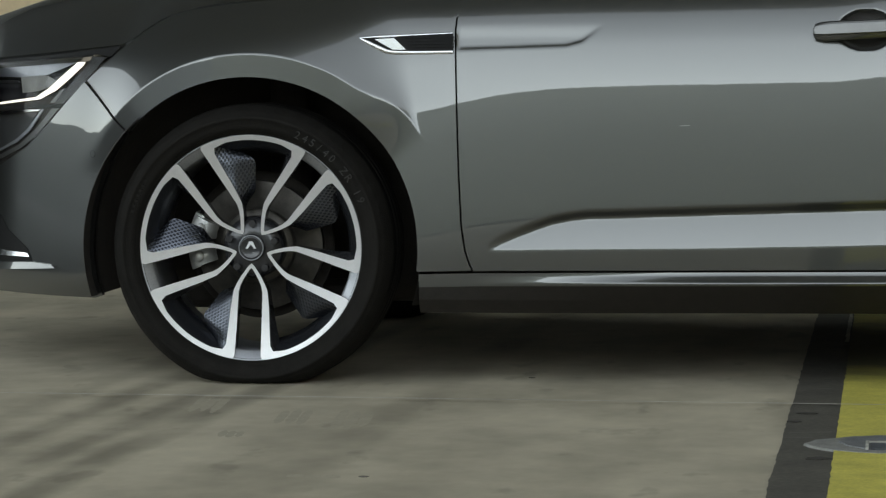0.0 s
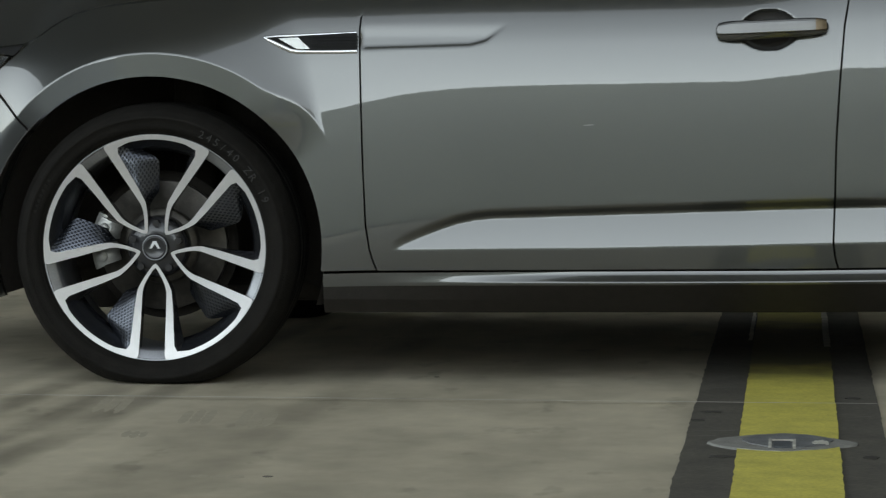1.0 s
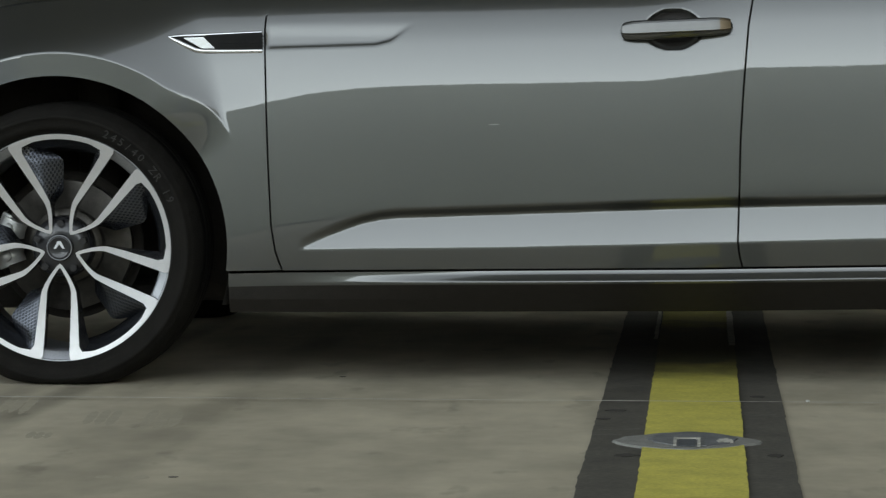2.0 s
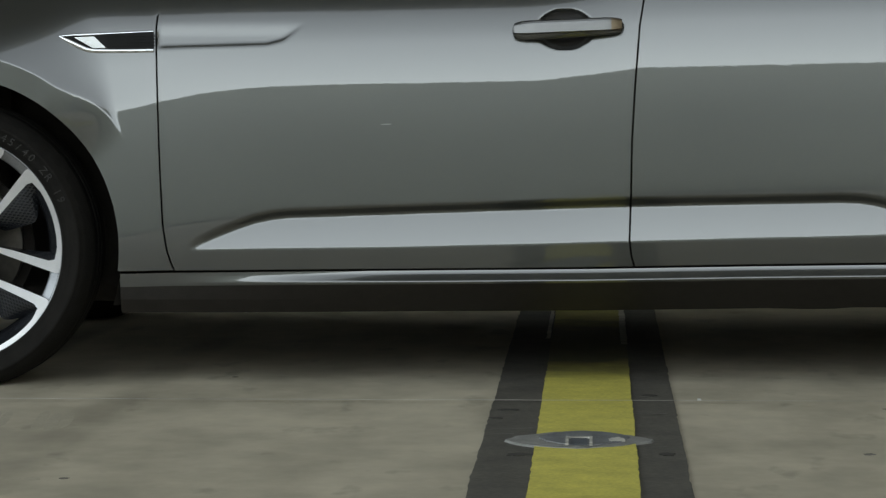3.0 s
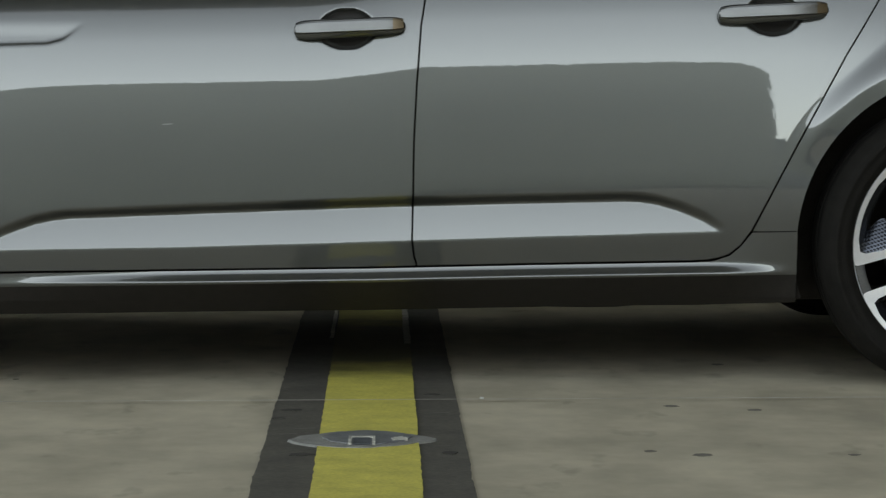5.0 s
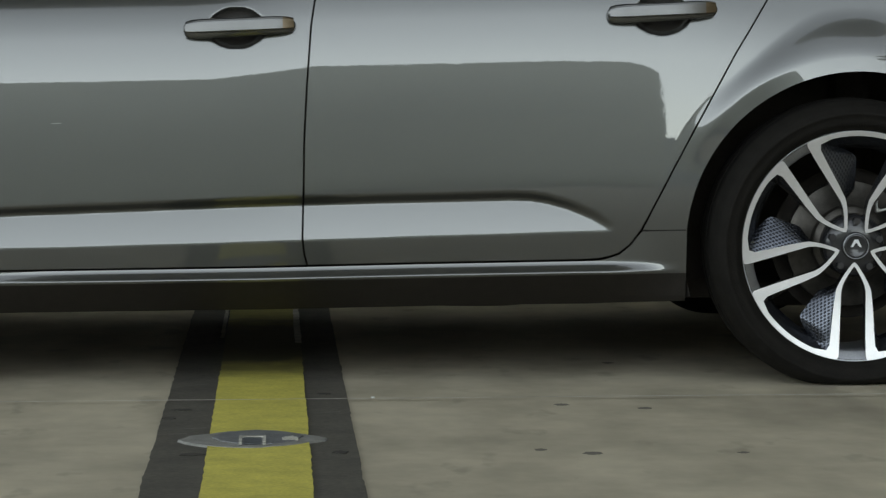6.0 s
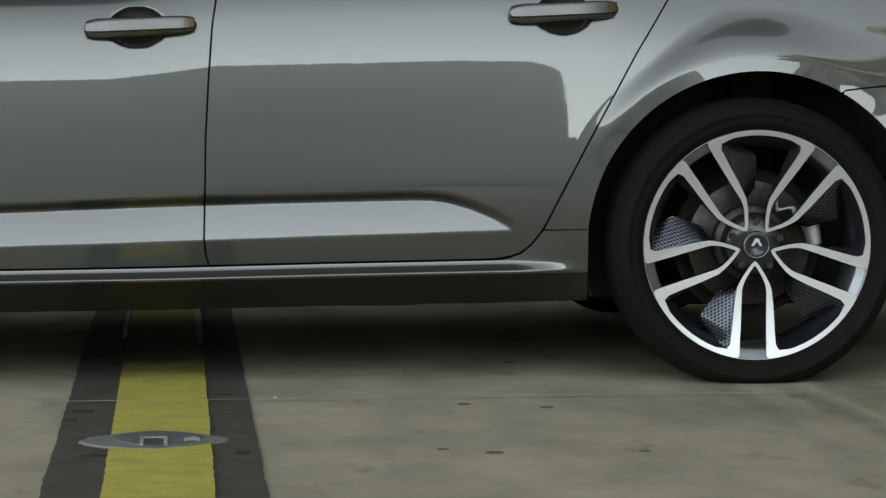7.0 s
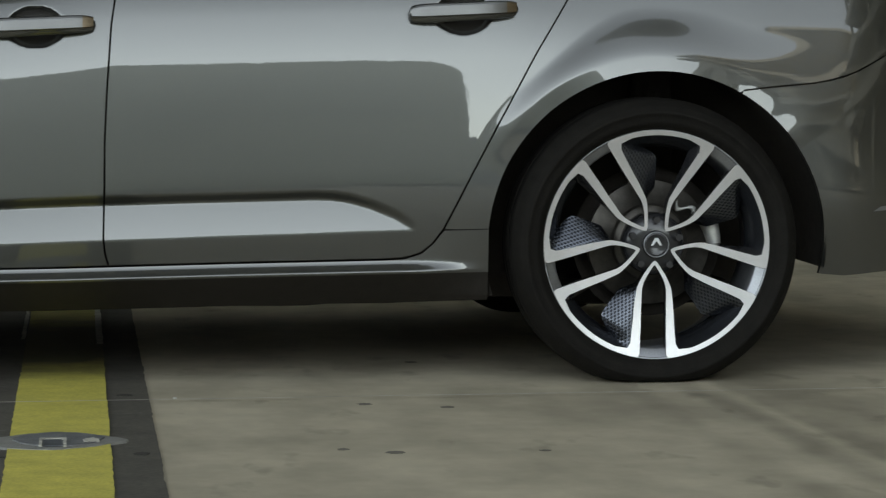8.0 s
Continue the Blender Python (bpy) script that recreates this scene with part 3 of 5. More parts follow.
GAP_B = [(0.2612, 0.0801), (0.2835, 0.0761), (0.2997, 0.0711), (0.3359, 0.0670), (0.4372, 0.0700), (0.5580, 0.0720), (0.6839, 0.0791), (0.8172, 0.0894), (0.8737, 0.0986), (0.9628, 0.1167)]
GAP_C = [(0.2857, 0.7162), (0.2877, 0.7382), (0.2903, 0.7562), (0.2983, 0.7821), (0.3185, 0.8079), (0.3528, 0.8335), (0.4621, 0.8907), (0.5831, 0.9556), (0.7490, 1.0480), (0.8707, 1.1245), (0.9628, 1.1925)]


def sill_top(x):
    return lerp([(-1.2, 0.261), (-1.085, 0.2615), (-0.961, 0.2645), (-0.03, 0.2735), (0.341, 0.280), (0.70, 0.2845), (0.743, 0.287)], x)


def door(name, left, right, nx, label):
    rows = []
    nz = 170
    for j in range(nz + 1):
        v = j / nz
        row = []
        za, zb2 = sill_top(left[0][1]) + G, sill_top(right[0][1]) + G
        xl, xr = lerp(left, za + v * (BELT - za)) + G, lerp(right, zb2 + v * (BELT - zb2)) - G
        for i in range(nx + 1):
            x = xl + (xr - xl) * i / nx
            zb = sill_top(x) + G
            z = zb + v * (BELT - zb)
            row.append((x, SIDE + side_d(x, z), z))
        rows.append(row)
    return panel(name, rows, label)


front_door = door("front_door", DOOR_F, GAP_B, 180, "grey metallic front door with a sculpted lower crease")
rear_door = door("rear_door", GAP_B, GAP_C, 160, "grey metallic rear door with a slanting trailing edge")


def ray_out(poly, hub, th):
    """Where the ray from hub at the angle th leaves the open outline poly."""
    dx, dz = math.cos(th), math.sin(th)
    best = None
    for (x0, z0), (x1, z1) in zip(poly, poly[1:]):
        ex, ez = x1 - x0, z1 - z0
        den = dx * ez - dz * ex
        if abs(den) < 1e-12:
            continue
        t = ((x0 - hub[0]) * ez - (z0 - hub[1]) * ex) / den
        u = ((x0 - hub[0]) * dz - (z0 - hub[1]) * dx) / den
        if t > 0 and -1e-6 <= u <= 1 + 1e-6 and (best is None or t > best):
            best = t
    return best


def fan(name, hub, outer, label, nth=150, nr=46, inner=None, surf=None, flip=False):
    """A panel round a wheel arch: from the arch's edge out to an outline."""
    surf = surf or side_d
    angs = [math.atan2(z - hub[1], x - hub[0]) for x, z in outer]
    angs = [a + 2 * math.pi if a < -2.0 else a for a in angs]
    lo, hi = min(angs), max(angs)
    ths = sorted(set([lo + (hi - lo) * i / nth for i in range(nth + 1)] + angs))
    keep = []
    for th in ths:
        if th in angs or all(abs(th - a) > 0.004 for a in angs):
            if not keep or th - keep[-1] > 0.0015:
                keep.append(th)
    ths = keep
    outs = [ray_out(outer, hub, th) for th in ths]
    far = max(o for o in outs if o)
    rings = [ARCH + (far - ARCH) * (k / nr) ** 1.5 for k in range(nr + 1)]
    cols = []
    for th, ro in zip(ths, outs):
        if ro is None:
            continue
        ri = ARCH
        if inner:
            s = ray_out(inner, hub, th)
            if s:
                ri = max(ri, s)
        col = []
        for k, r in enumerate(rings):
            r = min(max(r, ri), max(ro, ri + 0.0005))
            x, z = min(2.40, max(-2.44, hub[0] + r * math.cos(th))), hub[1] + r * math.sin(th)
            col.append((x, SIDE + surf(x, z), z))
        cols.append(col)
    rows = [[c[k] for c in cols] for k in range(nr + 1)]
    return panel(name, rows, label, flange=0.02, tidy=True)


HOOD_GAP = [(-5.1411, 0.6213), (-2.2098, 0.7518), (-1.9922, 0.7669), (-1.8080, 0.7833), (-1.7772, 0.8038), (-1.7497, 0.8244), (-1.7211, 0.8419), (-1.6916, 0.8553), (-1.6389, 0.8687), (-1.5720, 0.8780), (-1.4756, 0.8872), (-1.2310, 0.9034), (-0.9700, 0.9283)]
fender_out = [(-1.086, 0.2645), (-0.9645, 0.2675)] + [(x - G, z) for z, x in DOOR_F[2:12]] + [(-0.945, 0.921)] + [(x, z - 0.003) for x, z in reversed(HOOD_GAP[3:12])]
fender_out += [(-1.9056, 0.7012)]
front_fender = fan("front_fender", HUB_F, fender_out, "grey metallic front wing with a flared wheel arch", 190, 110)
bumper_out = [(-1.9134, 0.6972), (-1.9822, 0.6319), (-2.0137, 0.6016), (-2.0880, 0.5408), (-2.1908, 0.4909), (-2.7182, 0.3918), (-3.0356, 0.2426), (-2.9246, 0.0826), (-2.1921, 0.1802), (-1.9048, 0.1874), (-1.8814, 0.1876)]
front_bumper = fan("front_bumper", HUB_F, bumper_out, "grey metallic front bumper with a parking sensor", 110, 60)
SEAM_R = [(1.5263, 0.6641), (1.5791, 0.6701), (1.6368, 0.6750), (1.6954, 0.6797), (1.7368, 0.6866), (1.7770, 0.6965), (1.8104, 0.7085), (1.8831, 0.7436), (1.9973, 0.8007)]
quarter_out = [(2.0382, 0.8318), (2.0235, 0.9568), (1.1961, 0.9525)] + [(x + G, z) for z, x in reversed(GAP_C[5:10])] + [(0.8385, 0.3533), (0.9326, 0.3551)]
rear_quarter = fan("rear_quarter_panel", HUB_R, quarter_out, "grey metallic rear wing with a flared wheel arch", 190, 110, inner=[(x, z + 0.002) for x, z in SEAM_R])
rbump_out = [(1.7195, 0.2386), (1.7756, 0.2331), (1.8899, 0.2407), (2.1968, 0.2365), (2.3913, 0.2637), (2.3922, 0.7161), (2.0629, 0.8164)] + [(x, z - 0.002) for x, z in reversed(SEAM_R)]
rear_bumper = fan("rear_bumper", HUB_R, rbump_out, "grey metallic rear bumper", 220, 110)


def sill():
    top = [(-1.086, 0.2585), (-0.961, 0.2615), (-0.03, 0.2705), (0.341, 0.277), (0.70, 0.2815), (0.745, 0.284), (0.784, 0.296), (0.811, 0.3185), (0.834, 0.3487), (0.936, 0.3500)]
    low = [(-1.086, 0.169), (-0.62, 0.169), (-0.03, 0.172), (0.378, 0.178), (0.46, 0.176), (0.53, 0.1765), (0.57, 0.180), (0.72, 0.180), (0.938, 0.189)]
    nz, nx = 70, 240

    def cut(x):
        """Where the paint ends and the black painted-in shade begins."""
        a = lerp(low, x)
        return a + (sill_edge(x) - 0.0300 - a)

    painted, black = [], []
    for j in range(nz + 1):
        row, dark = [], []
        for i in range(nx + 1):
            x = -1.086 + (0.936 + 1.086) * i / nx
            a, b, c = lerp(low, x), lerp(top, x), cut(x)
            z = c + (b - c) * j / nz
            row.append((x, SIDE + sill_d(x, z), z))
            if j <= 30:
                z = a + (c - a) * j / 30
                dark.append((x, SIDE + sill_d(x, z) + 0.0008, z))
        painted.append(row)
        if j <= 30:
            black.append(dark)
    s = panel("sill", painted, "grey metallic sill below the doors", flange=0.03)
    return s, panel("sill_shade", black, "lower sill, its shade put into a black colour", flange=0.05, material=SILL_SHADE)


sill_part, sill_shade = sill()


def hood():
    bm = bmesh.new()
    xs = [-2.36 + (1.41) * i / 60 for i in range(61)]
    rows = []
    for x in xs:
        ze = lerp(HOOD_GAP, x) + 0.003
        ye = SIDE + side_d(x, ze)
        rise = lerp([(-2.40, 0.105), (-2.36, 0.115), (-2.2, 0.153), (-2.0, 0.185), (-1.6, 0.17), (-0.95, 0.12)], x)
        half = [(x - 0.0, ye + (MIDDLE - ye) * v, ze + rise * (1 - (1 - v) ** 2.4)) for v in [k / 24 for k in range(25)]]
        rows.append(half + [(a, 2 * MIDDLE - b, c) for a, b, c in reversed(half[:-1])])
    grid_mesh(bm, rows)
    grid_mesh(bm, [[(r[0][0], r[0][1] + 0.001, r[0][2] - 0.001) for r in rows], [(r[0][0], r[0][1] + 0.02, r[0][2] - 0.03) for r in rows]])
    bmesh.ops.recalc_face_normals(bm, faces=bm.faces)
    return part("hood", bm, PAINT, car, "grey metallic bonnet")


hood()


def cabin():
    """Roof, glass and boot lid above the belt line."""
    spine = [(-0.98, 0.985, 0.10), (-0.45, 1.25, 0.20), (-0.05, 1.40, 0.27), (0.5, 1.455, 0.30), (1.05, 1.41, 0.29), (1.5, 1.22, 0.24), (1.85, 1.06, 0.14)]
    def ring(x, zt, inset):
        zb, yb = 0.935, SIDE + side_d(x, 0.945)
        pts = []
        for k in range(7):
            u = k / 6
            pts.append((x, yb + inset * u, zb + (zt - 0.05 - zb) * u))
        for k in range(1, 9):
            u = k / 8
            pts.append((x, yb + inset + (MIDDLE - yb - inset) * u, zt - 0.05 * (1 - u) ** 2))
        return pts + [(a, 2 * MIDDLE - b, c) for a, b, c in reversed(pts[:-1])]
    rows = []
    for i in range(49):
        x = -0.98 + 2.83 * i / 48
        zt = lerp([(a, b) for a, b, c in spine], x)
        rows.append(ring(x, zt, lerp([(a, c) for a, b, c in spine], x)))
    bm = bmesh.new()
    grid_mesh(bm, rows)
    for f in bm.faces:
        c = f.calc_center_median()
        glassy = c.z < lerp([(a, b) for a, b, k in spine], c.x) - 0.055 and c.z > 0.96 and abs(c.x - 0.1) > 0.03 and c.x < 1.35
        slope = c.x < -0.3 or 1.15 < c.x < 1.7
        if glassy or (slope and 6.85 < c.y < 8.0):
            f.material_index = 1
    bmesh.ops.recalc_face_normals(bm, faces=bm.faces)
    part("cabin", bm, [PAINT, SMOKE], car, "dark glass cabin with grey roof")
    bm = bmesh.new()
    rows = []
    for i in range(13):
        x = 1.80 + 0.42 * i / 12
        zt = 1.075 - 0.02 * i / 12 - (0.3 * max(0, i - 10) / 12)
        yb = SIDE + side_d(min(x, 2.2), 0.94) + 0.02
        rows.append([(x, yb + (2 * MIDDLE - 2 * yb) * k / 16, 0.93 + (zt - 0.93) * (1 - abs(k / 8 - 1) ** 3)) for k in range(17)])
    grid_mesh(bm, rows)
    bmesh.ops.recalc_face_normals(bm, faces=bm.faces)
    part("boot_lid", bm, PAINT, car)


cabin()
bm = bmesh.new()
box(bm, -2.36, -2.26, 6.86, 8.0, 0.24, 0.76, 0.03)
part("grille", bm, BLACK, car, "black grille", smooth=False)
bm = bmesh.new()
box(bm, 2.00, 2.20, 6.80, 8.06, 0.30, 1.0, 0.04)
part("tail_panel", bm, PAINT, car, smooth=False)


def under_body():
    """Dark shell behind the shut lines, floor pan and arch liners."""
    bm = bmesh.new()
    rows = []
    for j in range(30):
        z = 0.20 + 0.72 * j / 29
        rows.append([(x, SIDE + max(side_d(x, z, False), -0.01) + 0.075, z) for x in np.linspace(-1.06, 0.91, 40)])
    grid_mesh(bm, rows)
    for xs, zs in ((np.linspace(-2.3, -1.90, 10), (0.22, 0.66)), (np.linspace(0.91, 2.1, 24), (0.715, 0.92)), (np.linspace(1.78, 2.15, 10), (0.26, 0.72))):
        grid_mesh(bm, [[(x, SIDE + max(side_d(x, z, False), 0.0) + 0.05, z) for x in xs] for z in np.linspace(zs[0], zs[1], 8)])
    grid_mesh(bm, [[(x, SIDE + max(side_d(x, 0.715 + (lerp(HOOD_GAP, x) - 0.727) * k / 7, False), 0.0) + 0.05, 0.715 + (lerp(HOOD_GAP, x) - 0.727) * k / 7) for x in np.linspace(-2.2, -1.06, 24)] for k in range(8)])
    for y0, y1 in ((6.62, 8.24),):
        box(bm, -1.06, 0.91, y0, y1, 0.19, 0.24, 0.01)
        box(bm, 1.75, 2.15, y0 + 0.25, y1 - 0.25, 0.27, 0.40, 0.02)
        box(bm, -2.15, -1.92, y0 + 0.25, y1 - 0.25, 0.22, 0.40, 0.02)
    box(bm, -1.0, 0.9, 7.2, 7.66, 0.175, 0.2, 0.01)
    bmesh.ops.recalc_face_normals(bm, faces=bm.faces)
    part("underbody", bm, LINER, car, "black underbody", smooth=False)
    for (hx, hz), a0, a1 in ((HUB_F, 110, 186), (HUB_R, -5, 70)):
        bm = bmesh.new()
        grid_mesh(bm, [[(hx + r * math.cos(radians(a)), SIDE + side_d(hx + r * math.cos(radians(a)), hz + r * math.sin(radians(a)), False) + 0.022, hz + r * math.sin(radians(a))) for a in np.linspace(a0, a1, 30)] for r in np.linspace(0.402, 0.56, 8)])
        part("seam_backing", bm, LINER, car)
    for hub in (HUB_F, HUB_R):
        for y0, y1, sgn in ((SIDE + 0.006, SIDE + 0.34, 1), (2 * MIDDLE - SIDE - 0.006, 2 * MIDDLE - SIDE - 0.34, -1)):
            bm = bmesh.new()
            n = 64
            lo, hi = radians(-19 if hub is HUB_F else -9), radians(197)
            prof = [(ARCH + 0.004, y0 + sgn * 0.014), (ARCH + 0.012, y0 + sgn * 0.04), (ARCH + 0.016, y1)]
            rows = [[(hub[0] + r * math.cos(lo + (hi - lo) * i / n), y, hub[1] + r * math.sin(lo + (hi - lo) * i / n)) for i in range(n + 1)] for r, y in prof]
            rows.append([(hub[0] + 0.08 * math.cos(lo + (hi - lo) * i / n), y1, hub[1] + 0.08 * math.sin(lo + (hi - lo) * i / n)) for i in range(n + 1)])
            grid_mesh(bm, rows)
            part("arch_liner", bm, LINER, car)


under_body()


def suspension(hub):
    """Dark arms, damper and inner wall behind a wheel."""
    bm = bmesh.new()
    x, z = hub
    box(bm, x - 0.40, x + 0.40, SIDE + 0.42, SIDE + 0.46, 0.16, 0.72, 0.01)
    box(bm, x - 0.07, x + 0.07, SIDE + 0.20, SIDE + 0.42, z - 0.09, z + 0.12, 0.02)
    box(bm, x - 0.22, x + 0.22, SIDE + 0.24, SIDE + 0.44, 0.155, 0.215, 0.02)
    bmesh.ops.create_cone(bm, cap_ends=True, segments=20, radius1=0.05, radius2=0.05, depth=0.4, matrix=Matrix.Translation((x + 0.04, SIDE + 0.30, z + 0.26)))
    part("suspension", bm, LINER, car, "", smooth=False)


suspension(HUB_F)
suspension(HUB_R)


# ---- wheels ----
RIM = 0.2605


def spoke_mesh():
    """One forked spoke with its stretch of the rim's lip: machined face, black flanks. It points along +x, in the x z plane."""
    inner = [(0.0475, 0.0), (0.0510, 0.0035), (0.060, 0.0092), (0.073, 0.0172), (0.088, 0.0242), (0.103, 0.0280), (0.14, 0.0288), (0.20, 0.0296), (0.250, 0.0310), (0.2570, 0.0345)]
    outer = [(0.0373, 0.0), (0.0420, 0.0060), (0.053, 0.0140), (0.067, 0.0235), (0.085, 0.0335), (0.100, 0.0400), (0.14, 0.0452), (0.19, 0.0490), (0.226, 0.0525), (0.2375, 0.0600)]
    idx = np.linspace(0, 1, len(inner))
    q = np.linspace(0, 1, 45)
    a = list(zip(np.interp(q, idx, [p[0] for p in inner]), np.interp(q, idx, [p[1] for p in inner])))
    b = list(zip(np.interp(q, idx, [p[0] for p in outer]), np.interp(q, idx, [p[1] for p in outer])))
    # the lip arc, from the fork's end to the middle of the next pocket
    for k in range(1, 19):
        th = radians(8.2 + (36 - 8.2) * k / 18)
        a.append((RIM * math.cos(th), RIM * math.sin(th)))
        ti = radians(14.6 + (36 - 14.6) * k / 18)
        ri = 0.2493 - 0.0009 * max(0, 5 - k)
        b.append((ri * math.cos(ti), ri * math.sin(ti)))
    def depth(x, z):
        r = math.hypot(x, z)
        return 0.020 * max(0.0, 1 - (r / RIM) ** 2)
    bm = bmesh.new()
    for sg in (1, -1):
        va = [bm.verts.new((x, depth(x, z), sg * z)) for x, z in a]
        vb = [bm.verts.new((x, depth(x, z), sg * z)) for x, z in b]
        for i in range(len(va) - 1):
            bm.faces.new((va[i], va[i + 1], vb[i + 1], vb[i]))
        for line, drop in ((va, 0.030), (vb, 0.026)):
            e = [bm.verts.new(v.co) for v in line]
            mid = [bm.verts.new(v.co + Vector((0, 0.0025, 0))) for v in line]
            w = [bm.verts.new(v.co + Vector((0, drop, 0))) for v in line]
            for i in range(len(line) - 1):
                f = bm.faces.new((e[i], e[i + 1], mid[i + 1], mid[i]))
                f.material_index = 1
                f = bm.faces.new((mid[i], mid[i + 1], w[i + 1], w[i]))
                f.material_index = 1
    bmesh.ops.recalc_face_normals(bm, faces=bm.faces)
    return bm, b


def insert_mesh(b, side):
    """The flank beside a fork: a wide dimpled blade that dips to the pocket's middle on one side, a narrow one on the other."""
    bm = bmesh.new()
    rows = []
    for x, z in b[10:46]:
        u = math.hypot(x, z)
        th = math.atan2(z, x)
        if side < 0:
            # the far edge runs along the pocket's middle and rounds off under the lip
            far = th + (radians(35.5) - th) * ease((u - 0.088) / 0.045) * (1 - 0.62 * ease((u - 0.196) / 0.046))
        else:
            far = th + 0.085 * ease((u - 0.075) / 0.20)
        row = []
        for k in range(11):
            t = k / 10
            a = th + (far - th) * t
            row.append((u * math.cos(a), 0.020 * max(0.0, 1 - (u / RIM) ** 2) + 0.003 + 0.030 * t ** 1.25, side * u * math.sin(a)))
        rows.append(row)
    grid_mesh(bm, rows)
    return bm


def dimpled():
    """Dark dots in rows on a grey-blue plate."""
    m = shader("dimpled_insert", (0.105, 0.113, 0.132), 0.24, 0.95, 40, 0.2)
    nt = m.node_tree
    p = nt.nodes["Principled BSDF"]
    old = p.inputs["Base Color"].links[0].from_socket
    co = nt.nodes.new("ShaderNodeTexCoord")
    xyz = nt.nodes.new("ShaderNodeSeparateXYZ")
    nt.links.new(co.outputs["Object"], xyz.inputs[0])
    skew = nt.nodes.new("ShaderNodeMath")
    skew.operation = "MULTIPLY_ADD"
    skew.inputs[1].default_value = 0.577
    nt.links.new(xyz.outputs[2], skew.inputs[0])
    nt.links.new(xyz.outputs[0], skew.inputs[2])
    flat = nt.nodes.new("ShaderNodeCombineXYZ")
    nt.links.new(skew.outputs[0], flat.inputs[0])
    nt.links.new(xyz.outputs[2], flat.inputs[1])
    v = nt.nodes.new("ShaderNodeTexVoronoi")
    v.voronoi_dimensions = "2D"
    v.inputs["Scale"].default_value = 128
    v.inputs["Randomness"].default_value = 0.0
    nt.links.new(flat.outputs[0], v.inputs["Vector"])
    r = nt.nodes.new("ShaderNodeMapRange")
    r.inputs["From Min"].default_value, r.inputs["From Max"].default_value = 0.24, 0.36
    r.inputs["To Min"].default_value, r.inputs["To Max"].default_value = 0.18, 1.0
    nt.links.new(v.outputs["Distance"], r.inputs["Value"])
    sc = nt.nodes.new("ShaderNodeVectorMath")
    sc.operation = "SCALE"
    nt.links.new(old, sc.inputs[0])
    nt.links.new(r.outputs[0], sc.inputs["Scale"])
    nt.links.new(sc.outputs[0], p.inputs["Base Color"])
    b = nt.nodes.new("ShaderNodeBump")
    b.inputs["Strength"].default_value = 0.5
    b.inputs["Distance"].default_value = 0.002
    nt.links.new(r.outputs[0], b.inputs["Height"])
    nt.links.new(b.outputs["Normal"], p.inputs["Normal"])
    return m


DIMPLED = dimpled()


def tyre_mesh():
    bm = bmesh.new()
    prof = [(0.250, 0.016), (0.2575, 0.004), (0.2615, 0.0025), (0.266, -0.003), (0.2665, -0.0045), (0.270, -0.0045), (0.2705, -0.0075), (0.283, -0.012), (0.296, -0.0125), (0.2965, -0.0135), (0.304, -0.0125), (0.3045, -0.0115), (0.312, -0.007), (0.3185, 0.001), (0.3245, 0.011),
            (0.329, 0.022), (0.331, 0.030)]
    for g in (0.065, 0.105, 0.145):
        prof += [(0.3335, g - 0.006), (0.325, g - 0.004), (0.325, g + 0.004), (0.3335, g + 0.006)]
    prof += [(0.331, 0.18), (0.322, 0.20), (0.30, 0.222), (0.262, 0.21), (0.245, 0.20)]
    n = 192
    rings = lathe(bm, prof, n)
    # shoulder blocks, and the flat where the tyre carries the car
    for k, ring in enumerate(rings):
        r, yy = prof[k]
        for i, v in enumerate(ring):
            if 0.318 < r < 0.3315 and yy < 0.03 and i % 4 == 0:
                v.co.x *= 0.991
                v.co.z *= 0.991
            if v.co.z < -0.27:
                # rounds into the flat it stands on
                v.co.z = -0.3148 + 0.006 * math.log(1 + math.exp((v.co.z + 0.3148) / 0.006))
            if v.co.z < -0.27 and abs(v.co.x) < 0.2:
                v.co.y -= 0.006 * ease((-0.27 - v.co.z) / 0.04) if yy < 0.05 else 0
    bmesh.ops.recalc_face_normals(bm, faces=bm.faces)
    return bm


def letters(parent, words, radius, th0, step, size, y, hub):
    """Moulded characters that follow the tyre's side."""
    for k, ch in enumerate(words):
        if ch == " ":
            continue
        cu = bpy.data.curves.new("mark", "FONT")
        cu.body, cu.size, cu.align_x, cu.extrude = ch, size, "CENTER", 0.0006
        tmp = new("mark", cu)
        me = bpy.data.meshes.new_from_object(tmp.evaluated_get(bpy.context.evaluated_depsgraph_get()))
        bpy.data.objects.remove(tmp)
        bpy.data.curves.remove(cu)
        th = th0 - step * k
        m = Matrix.Translation((hub[0] + radius * math.cos(th), y, hub[1] + radius * math.sin(th))) @ Matrix.Rotation(math.pi / 2 - th, 4, "Y") @ Matrix.Rotation(math.pi / 2, 4, "X")
        me.transform(m)
        me.materials.clear()
        me.materials.append(MOULDED)
        ob = new("moulded_letter", me)
        ob.parent = parent
        q, w = parent, Matrix.Identity(4)
        while q:
            w = q.matrix_parent_inverse @ q.matrix_basis @ w
            q = q.parent
        ob.matrix_parent_inverse = w.inverted()


MOULDED = shader("moulded_rubber", (0.0125, 0.0115, 0.010), 0.65, 0, 30, 0.2)
RIM_Y = 6.515
shared = {}


